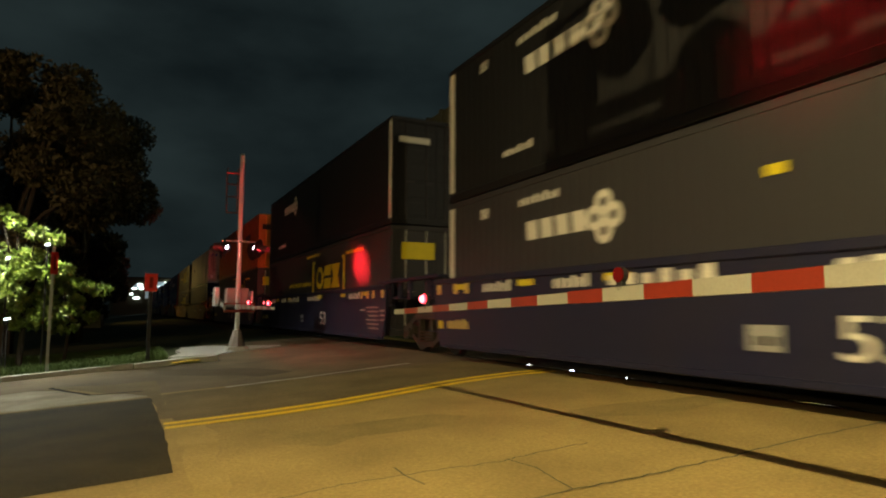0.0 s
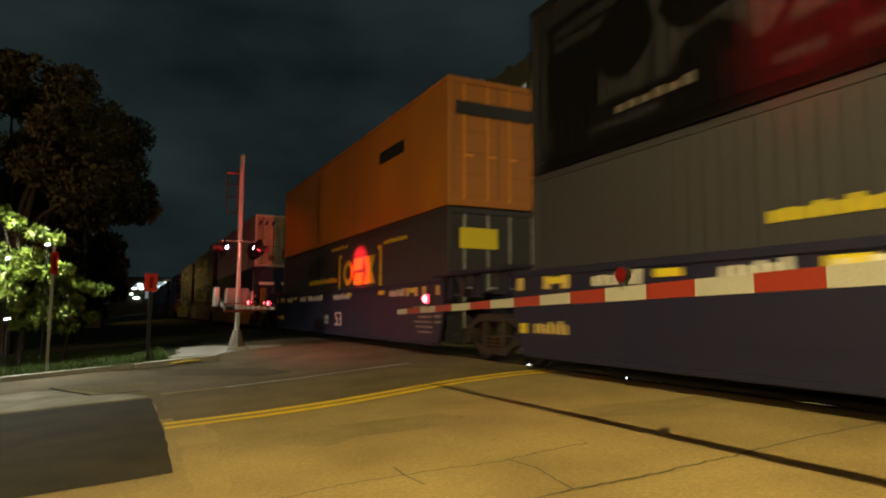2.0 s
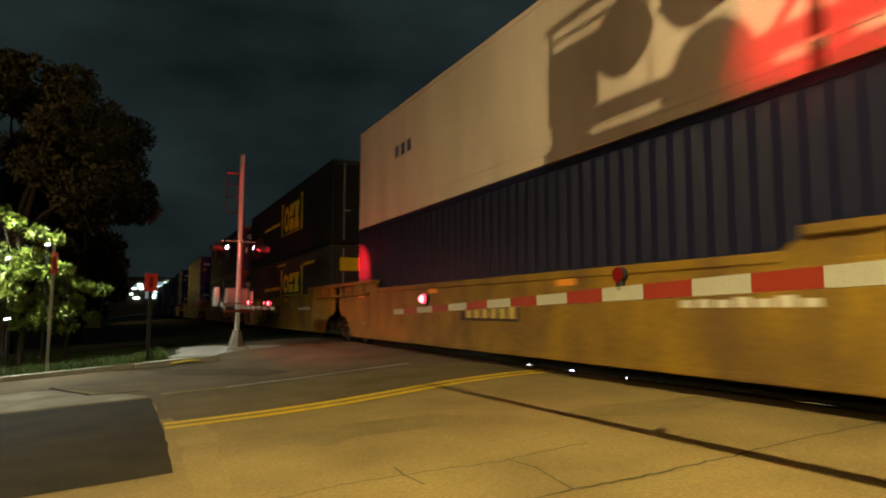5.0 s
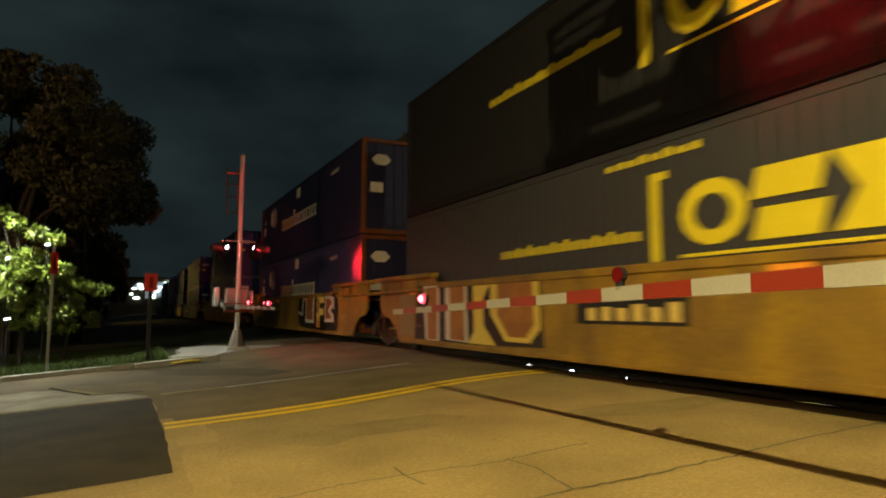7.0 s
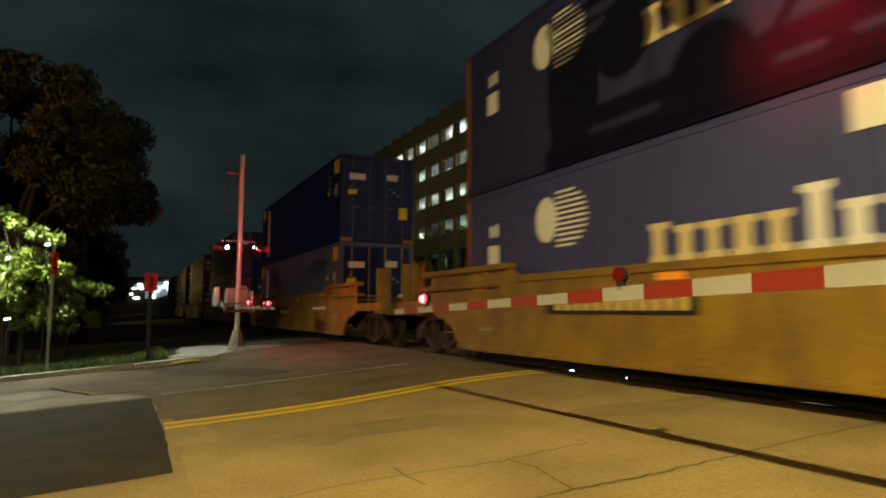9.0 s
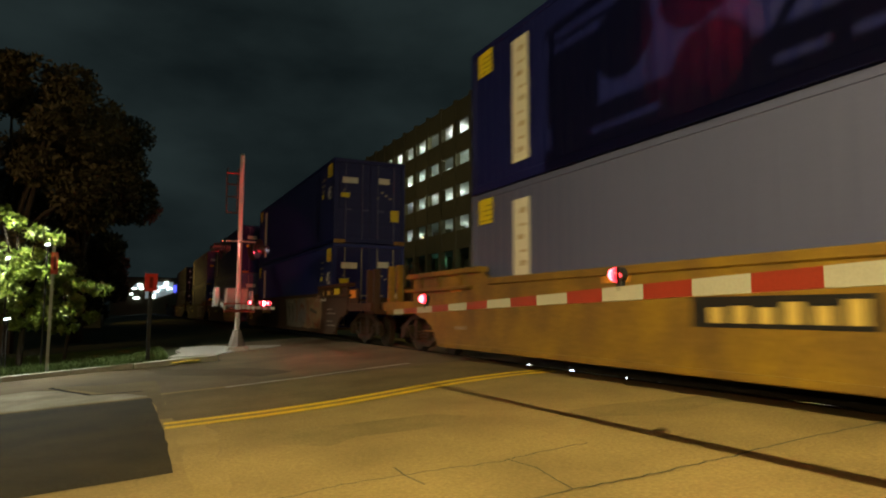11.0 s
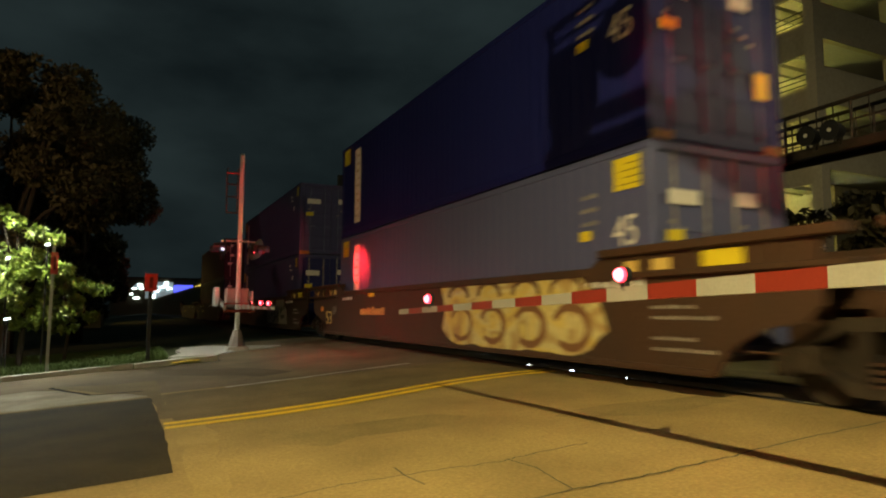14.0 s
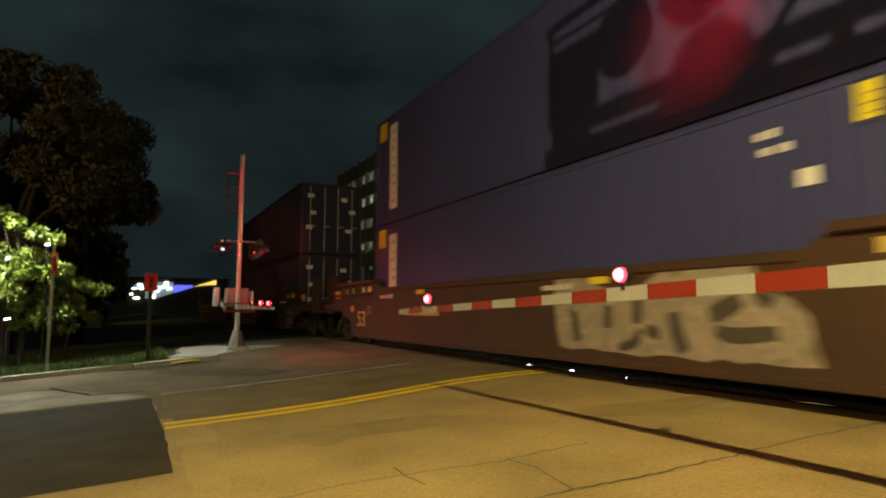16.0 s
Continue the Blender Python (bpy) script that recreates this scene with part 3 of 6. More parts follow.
for ya, za, yb, zb_, rr in ((1.93, 5.10, 1.70, 5.34, 0.035), (1.70, 5.34, 1.10, 5.86, 0.035), (1.0, 5.86, 0.3, 5.12, 0.035), (0.3, 5.12, -0.5, 5.86, 0.035), (4.30, 5.10, 4.30, 6.08, 0.03), (3.0, 5.10, 3.0, 5.95, 0.012)):
    part("brace", one_tube((0, ya, nz + za), (0, yb, nz + zb_), rr, seg=8), GALV, near)
for fx, dy, z, ph, rr, turn, mt in ((0.45, 3.72, 5.53, "B", 0.128, 0.45, RED_GLOW_NEAR), (0.45, 2.89, 5.65, "A", 0.122, 0.30, RED_GLOW_NEAR), (-0.45, 2.09, 5.17, "B", 0.118, math.pi, RED_GLOW_WEAK)):
    flasher(near, (fx, dy, nz + z), turn, ph, mt, True, r=rr, pitch=(0.24 if dy > 3 else 0.43) if fx > 0 else 0.0, deep=0.72 if fx > 0 else 0.32, square=0.0 if fx > 0 else math.pi)
    part("hanger", one_box(min(fx, 0) + 0.02, max(fx, 0) - 0.02, dy - 0.03, dy + 0.03, nz + z - 0.03, nz + z + 0.03), GALV, near)
# unseen heads, added as the source of the red spot on the mast
for fx in (-0.35, 0.35):
    flasher(near, (fx, -2.6, nz + 2.9), math.pi / 2, "A" if fx > 0 else "B", RED_GLOW_WEAK, True)
part("crossarm", one_tube((-0.5, -2.85, nz + 2.9), (0.5, -2.85, nz + 2.9), 0.035), GALV, near)

# unseen lamps along the near kerb; posts at -30 and 17 added for fill
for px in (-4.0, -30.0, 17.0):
    sl = thing("street_lamp", "tall grey street lamp beside the road, out of view", "street lamp", (px, -4.4, level(px)), "street lamps along the road")
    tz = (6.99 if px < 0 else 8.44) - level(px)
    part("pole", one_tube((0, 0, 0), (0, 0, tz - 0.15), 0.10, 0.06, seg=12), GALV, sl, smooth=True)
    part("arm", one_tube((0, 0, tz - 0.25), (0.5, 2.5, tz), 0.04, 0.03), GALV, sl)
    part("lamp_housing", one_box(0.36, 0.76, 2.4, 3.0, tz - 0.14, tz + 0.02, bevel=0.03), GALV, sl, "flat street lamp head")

# ---- signs across the road, painted as red as the signals light them ----


def road_sign(at, post_h, plate, label, thick_post, plate_turn=0.0):
    s = thing("road_sign", label, "road sign", at)
    part("post", one_box(-thick_post, thick_post, -thick_post * 0.6, thick_post * 0.6, 0, post_h, bevel=0.008), DARK_METAL if thick_post > 0.05 else GALV, s)
    w, z0, z1 = plate
    p = part("plate", one_box(-w / 2, w / 2, -0.045, -0.035, z0, z1, bevel=0.003), RED_LIT_PAINT, s, "reflective plate with the red signal light in its colour")
    p.rotation_euler = (0, 0, plate_turn)
    b = part("emblem", one_box(-w * 0.14, w * 0.14, -0.052, -0.048, z0 + (z1 - z0) * 0.2, z0 + (z1 - z0) * 0.8), mat("dull_red", (0.30, 0.02, 0.015), 0.5), s)
    b.rotation_euler = (0, 0, plate_turn)
    return s


road_sign((0.56, 19.9, level(0.56)), 2.4, (0.33, 1.90, 2.40), "square reflective sign on a dark post, coloured by red signal light", 0.055, 0.1)
road_sign((-1.73, 18.8, level(-1.73) + 0.02), 3.1, (0.22, 2.40, 2.95), "narrow sign edge-on on a thin grey post, coloured by red signal light", 0.035, 0.9)
road_sign((-3.15, 19.6, level(-3.1)), 3.7, (0.26, 2.95, 3.5), "sign on a thin post at the wood's edge, coloured by red signal light", 0.035, 0.5)
# ---- train ----
V, CX = 11.3364, 7.385
MOVERS, WHEELS = [], []

P_GREY = mat("grey_container_paint", (0.034, 0.032, 0.038), 0.55, 0, 0.2, 0.7, 30, 0.08, (0.035, 0.034, 0.037), 0.6, 3)
P_LGREY = mat("light_grey_container_paint", (0.076, 0.085, 0.180), 0.5, 0, 0.15, 0.7, 30, 0.08, None, 0.5, 3)
# some of this black is shade on the upper boxes, put into paint
P_BLACK_SHADED = mat("shaded_black_container_paint", (0.012, 0.0115, 0.013), 0.5, 0, 0.2, 0.7, 30, 0.08, None, 0.5, 3)
P_ORANGE = mat("orange_container_paint", (0.40, 0.140, 0.014), 0.5, 0, 0.2, 0.7, 30, 0.08, (0.25, 0.095, 0.022), 0.6, 3)
P_WHITE = mat("white_container_paint", (0.66, 0.55, 0.49), 0.55, 0, 0.2, 0.9, 30, 0.08, (0.38, 0.30, 0.25), 0.6, 4)
RUST_STAIN = mat("rust_stained_paint", (0.26, 0.19, 0.10), 0.7, 0, 0.45, 3.0, 18, 0.12, (0.10, 0.06, 0.035), 0.9, 2)
ROD_PALE = mat("worn_pale_rod", (0.36, 0.35, 0.34), 0.5, 0.2, 0.3, 6, 40, 0.1, (0.16, 0.13, 0.10), 0.8)
LOCK_PAINT = mat("worn_orange_lock_paint", (0.42, 0.24, 0.05), 0.6, 0, 0.4, 6, 30, 0.1, (0.18, 0.10, 0.04), 0.8)
P_POST = mat("orange_brown_post_paint", (0.19, 0.062, 0.020), 0.55, 0, 0.3, 3, 30, 0.1, (0.12, 0.05, 0.025), 0.8)
P_INK = mat("ink_blue_container_paint", (0.007, 0.008, 0.030), 0.5, 0, 0.2, 0.7, 30, 0.08, None, 0.6, 3)
TAN_PRINT = mat("faded_tan_print", (0.44, 0.31, 0.17), 0.6, 0, 0.3, 6, 40, 0.05)
P_STAINED = mat("stained_white_door_paint", (0.62, 0.54, 0.36), 0.6, 0, 0.4, 2.2, 18, 0.12, (0.24, 0.18, 0.10), 0.8, 3)
P_BLUE = mat("blue_container_paint", (0.012, 0.017, 0.150), 0.5, 0, 0.2, 0.7, 30, 0.08, (0.02, 0.03, 0.11), 0.6, 3)
P_NAVY = mat("navy_container_paint", (0.007, 0.010, 0.092), 0.5, 0, 0.2, 0.7, 30, 0.08, None, 0.6, 3)
P_SLATE = mat("slate_blue_container_paint", (0.042, 0.045, 0.130), 0.5, 0, 0.2, 0.7, 30, 0.08, None, 0.6, 3)
P_DARK = mat("dark_slate_container_paint", (0.020, 0.021, 0.066), 0.5, 0, 0.2, 0.7, 30, 0.08, None, 0.6, 3)
P_WORN = mat("worn_brown_blue_container_paint", (0.034, 0.024, 0.030), 0.6, 0, 0.3, 0.9, 30, 0.1, (0.02, 0.02, 0.045), 0.8, 3)
C_BLUE = mat("blue_car_paint", (0.013, 0.014, 0.044), 0.6, 0, 0.3, 1.2, 35, 0.1, (0.022, 0.020, 0.032), 0.6, 2)
C_YELLOW = mat("yellow_car_paint", (0.33, 0.195, 0.018), 0.6, 0, 0.4, 1.5, 18, 0.1, (0.15, 0.085, 0.028), 0.9, 1.6)
C_BROWN = mat("brown_car_paint", (0.068, 0.033, 0.016), 0.65, 0, 0.35, 1.5, 25, 0.1, (0.045, 0.029, 0.018), 0.7, 2)
H40 = 2.896


def corrugated(length, z0, z1, x, sign, pitch, depth):
    """A ribbed wall along y; its outer faces lie at x."""
    bm = bmesh.new()
    ys, xs = [], []
    y = 0.18
    while y < length - 0.18:
        for dy, dd in ((0.0, 0), (0.55, 0), (0.63, 1), (0.92, 1)):
            ys.append(min(length - 0.15, y + dy * pitch))
            xs.append(x - sign * dd * depth)
        y += pitch
    ys, xs = [0.1] + ys + [length - 0.1], [x] + xs + [x]
    lo = [bm.verts.new((a, b, z0)) for a, b in zip(xs, ys)]
    hi = [bm.verts.new((a, b, z1)) for a, b in zip(xs, ys)]
    for i in range(len(ys) - 1):
        bm.faces.new((lo[i], lo[i + 1], hi[i + 1], hi[i]) if sign > 0 else (lo[i + 1], lo[i], hi[i], hi[i + 1]))
    return bm


def container(length, paint, label, pitch=0.30, depth=0.022, post=None, rods=None, door_paint=None, h=H40):
    """A box: ribbed sides, rails, posts, roof, floor, doors on the leading end with lock rods."""
    c = thing("shipping_container", label, "shipping container", group="containers of the train")
    w = 1.295
    for s in (-1, 1):
        part("side_wall", corrugated(length, 0.15, h - 0.1, s * (w - 0.012), s, pitch, depth), paint, c)
        part("top_rail", one_box(min(s * w, s * (w - 0.08)), max(s * w, s * (w - 0.08)), 0.0, length, h - 0.11, h, bevel=0.01), paint, c)
        part("bottom_rail", one_box(min(s * w, s * (w - 0.09)), max(s * w, s * (w - 0.09)), 0.0, length, 0.0, 0.16, bevel=0.01), paint, c)
        for y in (0.0, length - 0.16):
            part("corner_post", one_box(min(s * w, s * (w - 0.14)), max(s * w, s * (w - 0.14)), y, y + 0.16, 0.1, h - 0.1, bevel=0.015), post or paint, c)
            for z in (0.0, h - 0.12):
                part("corner_casting", one_box(min(s * (w + 0.004), s * (w - 0.17)), max(s * (w + 0.004), s * (w - 0.17)), y - 0.004 if y == 0 else y, y + 0.164, z, z + 0.12, bevel=0.012), post or paint, c)
    part("roof", one_box(-w + 0.02, w - 0.02, 0.02, length - 0.02, h - 0.05, h - 0.02), paint, c)
    part("floor", one_box(-w + 0.02, w - 0.02, 0.02, length - 0.02, 0.08, 0.15), BLACK_STEEL, c)
    part("end_wall", one_box(-w + 0.14, w - 0.14, length - 0.07, length - 0.03, 0.1, h - 0.1), paint, c)
    part("door_header", one_box(-w + 0.14, w - 0.14, 0.0, 0.10, h - 0.13, h - 0.003, bevel=0.01), post or paint, c)
    part("door_sill", one_box(-w + 0.14, w - 0.14, 0.0, 0.10, 0.003, 0.15, bevel=0.01), post or paint, c)
    for s in (-1, 1):
        bm = bmesh.new()
        x0, x1 = (-w + 0.145, -0.008) if s < 0 else (0.008, w - 0.145)
        box(bm, x0, x1, 0.05, 0.09, 0.155, h - 0.135)
        d = part("door", bm, door_paint or paint, c)
        for k in range(5):
            z = 0.25 + k * (h - 0.5) / 5
            part("door_panel", one_box(x0 + 0.05, x1 - 0.05, 0.034, 0.05, z, z + (h - 0.5) / 5 - 0.13, bevel=0.006), door_paint or paint, d)
        for k in (0.24, 0.76):
            xr = x0 + (x1 - x0) * k
            part("lock_rod", one_tube((xr, 0.018, 0.10), (xr, 0.018, h - 0.09), 0.019, seg=8), rods or GALV, d)
            part("rod_handle", one_box(xr - 0.02, xr + 0.22, 0.0, 0.016, 1.12, 1.16), rods or GALV, d)
    return c


def plate(c, name, y0, y1, z0, z1, material, label="", x=-1.299):
    """A flat marking on the side that faces the road."""
    return part(name, one_box(x, x + 0.005, y0, y1, z0, z1), material, c, label)


def bars(c, y0, y1, z0, z1, material, n=7, name="lettering_bar", x=-1.299):
    """Unreadable small writing as a row of plain bars."""
    w = (y1 - y0) / n
    bm = bmesh.new()
    for i in range(n):
        h = (z1 - z0) * (1.0, 0.72, 0.78, 0.70, 0.92, 0.74)[(i * 5 + n) % 6]
        box(bm, x, x + 0.005, y0 + i * w, y0 + (i + 0.60) * w, z0, z0 + h)
    return tagged(part(name, bm, material, c), "row of small painted bars", kind="stuff")


def end_plate(c, name, x0, x1, z0, z1, material, label="", y=-0.008):
    return part(name, one_box(x0, x1, y, y + 0.006, z0, z1), material, c, label)


def shape(c, name, outline, material, label="", x=-1.300):
    """A flat painted shape given in (y, z) on the near side."""
    return part(name, one_prism(outline, "x", x, x + 0.005), material, c, label)


def ring_shape(c, name, cy, cz, ry, rz, inner, material, label="", x=-1.300, n=20, a_from=0.0, a_to=6.2832):
    bm = bmesh.new()
    full = a_to - a_from > 6.28
    k = n if full else n + 1
    vs = []
    for i in range(k):
        a = a_from + (a_to - a_from) * i / n
        vs.append([bm.verts.new((xx, cy + f * ry * math.cos(a), cz + f * rz * math.sin(a))) for xx, f in ((x, 1), (x, inner))])
    for i in range(n):
        p, q = vs[i], vs[(i + 1) % k]
        bm.faces.new((p[0], q[0], q[1], p[1]))
    r2 = bmesh.ops.extrude_face_region(bm, geom=bm.faces[:])
    bmesh.ops.translate(bm, verts=[v for v in r2["geom"] if isinstance(v, bmesh.types.BMVert)], vec=(0.004, 0, 0))
    bmesh.ops.recalc_face_normals(bm, faces=bm.faces[:])
    return part(name, bm, material, c, label)


def bracket_logo(c, yl, yr, z0, z1, material):
    """Two brackets round three plain block shapes; yl is the trailing side."""
    t, f = 0.16, 0.30
    shape(c, "bracket", [(yl, z0), (yl, z1), (yl - f, z1), (yl - f, z1 - 0.10), (yl - t, z1 - 0.10), (yl - t, z0)], material, "yellow painted bracket")
    shape(c, "bracket", [(yr, z0), (yr, z1), (yr + f, z1), (yr + f, z1 - 0.10), (yr + t, z1 - 0.10), (yr + t, z0)], material, "yellow painted bracket")
    span = (yl - yr) - 1.0
    w = span / 3
    zb, zt = z0 + 0.14, z1 - 0.22
    zc, hz = (zb + zt) / 2, (zt - zb) / 2
    y3 = yl - 0.5
    ring_shape(c, "emblem_block", y3 - w * 0.5, zc, w * 0.50, hz, 0.56, material, "yellow ring shape", n=14)
    y2 = y3 - w
    for za, zd in ((zb, zc - 0.05), (zc + 0.05, zt)):
        shape(c, "emblem_block", [(y2 - 0.04, za), (y2 - 0.14, zd), (y2 - w + 0.04, zd), (y2 - w + 0.14, za)], material, "yellow slanted bar")
    y1 = y2 - w
    shape(c, "emblem_block", [(y1, zb), (y1 - w * 0.26, zc), (y1, zt), (y1 - w, zt), (y1 - w * 0.74, zc), (y1 - w, zb)], material, "yellow block shape")
    plate(c, "underline", yr + 0.5, yl - 0.5, z0 + 0.02, z0 + 0.06, material)


def diamond_logo(c, y, z, s, material):
    """A cluster of four rounded lobes beside a row of blocks."""
    for dy, dz in ((0.21, 0), (-0.21, 0), (0, 0.21), (0, -0.21)):
        ring_shape(c, "emblem_lobe", y + dy * s, z + dz * s, 0.19 * s, 0.19 * s, 0.40, material, "white emblem lobe", n=10)
    for i in range(4):
        y1 = y + 0.40 * s + i * 0.42 * s
        shape(c, "emblem_block", [(y1, z - 0.16 * s), (y1 + 0.03 * s, z + 0.16 * s), (y1 + 0.34 * s, z + 0.16 * s), (y1 + 0.31 * s, z - 0.16 * s)], material, "white block shape")


CREAM_LOGO = mat("warm_cream_emblem_paint", (0.62, 0.50, 0.26), 0.55, 0, 0.25, 4, 40, 0.05)


def stack_logo(c, y0, y1, z, material, big=0.66, small=0.44):
    """A long row of blocks with one tall one, beside a striped half disc."""
    n = 14
    w = (y1 - y0) / n
    for i in range(n):  # from the trailing side
        tall = i in (0, 5)
        yy = y1 - i * w
        hh = big if i == 5 else (small * 1.15 if tall else small)
        mt = CREAM_LOGO if i < 5 else material
        a, b = w * (0.16 + 0.05 * (i % 3)), w * (0.62 + 0.06 * (i % 2))
        shape(c, "emblem_block", [(yy - w * 0.04, z), (yy - w * 0.04, z + 0.07), (yy - a, z + 0.10), (yy - a, z + hh - 0.10), (yy - w * 0.04, z + hh - 0.07), (yy - w * 0.04, z + hh), (yy - w * 0.84, z + hh), (yy - w * 0.84, z + hh - 0.07), (yy - b, z + hh - 0.10), (yy - b, z + 0.10), (yy - w * 0.84, z + 0.07), (yy - w * 0.84, z)], mt, "cream block shape")


def half_disc(c, y, z, r, material):
    """A small disc beside a wide half circle of fine stripes."""
    shape(c, "emblem_disc", [(y + 0.35 * r + 0.62 * r * math.cos(a), z + 0.02 + 0.80 * r * math.sin(a)) for a in [i * 0.3927 for i in range(16)]], material, "cream disc emblem")
    bm = bmesh.new()
    for i in range(11):
        zz = z - r + (i + 0.5) * 2 * r / 11
        half = math.sqrt(max(0.05, 1 - ((zz - z) / r) ** 2)) * r
        box(bm, -1.300, -1.295, y - 0.75 * r - 1.15 * half, y - 0.22 * r, zz - 0.022, zz + 0.016)
    part("emblem_stripes", bm, material, c, "fine cream stripes")


def wheelset():
    bm = bmesh.new()
    tube(bm, (-0.95, 0, 0), (0.95, 0, 0), 0.08, seg=10)
    for s in (-1, 1):
        tube(bm, (s * 0.685, 0, 0), (s * 0.655, 0, 0), 0.445, seg=24)
        tube(bm, (s * 0.80, 0, 0), (s * 0.685, 0, 0), 0.405, 0.42, seg=24)
        for k in range(6):
            a = k * 1.0472
            tube(bm, (s * 0.80, 0.23 * math.cos(a), 0.23 * math.sin(a)), (s * 0.815, 0.23 * math.cos(a), 0.23 * math.sin(a)), 0.05, seg=6)
    return bm


WHEEL_MESH = None
FRAME_PIECES = (
    [(-1.06, 0.66), (-0.55, 0.92), (0.55, 0.92), (1.06, 0.66), (1.06, 0.55), (0.50, 0.79), (-0.50, 0.79), (-1.06, 0.55)],
    [(-1.02, 0.50), (-0.42, 0.16), (0.42, 0.16), (1.02, 0.50), (1.02, 0.60), (0.38, 0.27), (-0.38, 0.27), (-1.02, 0.60)],
    [(-0.41, 0.20), (-0.41, 0.86), (-0.29, 0.86), (-0.29, 0.20)],
    [(0.29, 0.20), (0.29, 0.86), (0.41, 0.86), (0.41, 0.20)],
    [(-1.28, 0.30), (-1.28, 0.58), (-1.04, 0.68), (-0.74, 0.62), (-0.70, 0.50), (-0.76, 0.36), (-0.80, 0.48), (-0.98, 0.48), (-1.08, 0.30)],
    [(1.28, 0.30), (1.28, 0.58), (1.04, 0.68), (0.74, 0.62), (0.70, 0.50), (0.76, 0.36), (0.80, 0.48), (0.98, 0.48), (1.08, 0.30)],
)


def bogie(car, y):
    """A two-axle bogie: bolster, two cast side frames with springs, two wheelsets."""
    b = part("bogie", one_box(-0.95, 0.95, -0.22, 0.22, 0.48, 0.78, bevel=0.03), BLACK_STEEL, car, "rust-brown freight bogie")
    b.location = (0, y, 0)
    for s in (-1, 1):
        lo, hi = (s * 1.0, s * 1.12) if s > 0 else (s * 1.12, s * 1.0)
        bm = bmesh.new()
        for k, outline in enumerate(FRAME_PIECES):
            prism(bm, outline, "x", lo - 0.002 * k, hi + 0.002 * k)
        for dy in (-0.88, 0.88):
            tube(bm, (s * 1.0, dy, 0.455), (s * 1.19, dy, 0.455), 0.13, 0.11, seg=10)
        part("side_frame", bm, BLACK_STEEL, b, "cast steel side frame")
        for dy in (-0.2, 0.0, 0.2):
            bm = bmesh.new()
            for k in range(4):
                tube(bm, (s * 1.06, dy, 0.26 + k * 0.07), (s * 1.06, dy, 0.295 + k * 0.07), 0.085, seg=10)
            part("spring", bm, RUST, b)
    global WHEEL_MESH
    for dy in (-0.88, 0.88):
        if WHEEL_MESH is None:
            w = part("wheelset", wheelset(), BLACK_STEEL, b, "steel wheelset")
            WHEEL_MESH = w.data
        else:
            w = tagged(new("wheelset", WHEEL_MESH), "steel wheelset")
            w.parent = b
        w.location = (0, dy, 0.42)
        WHEELS.append((w, dy))
    return b


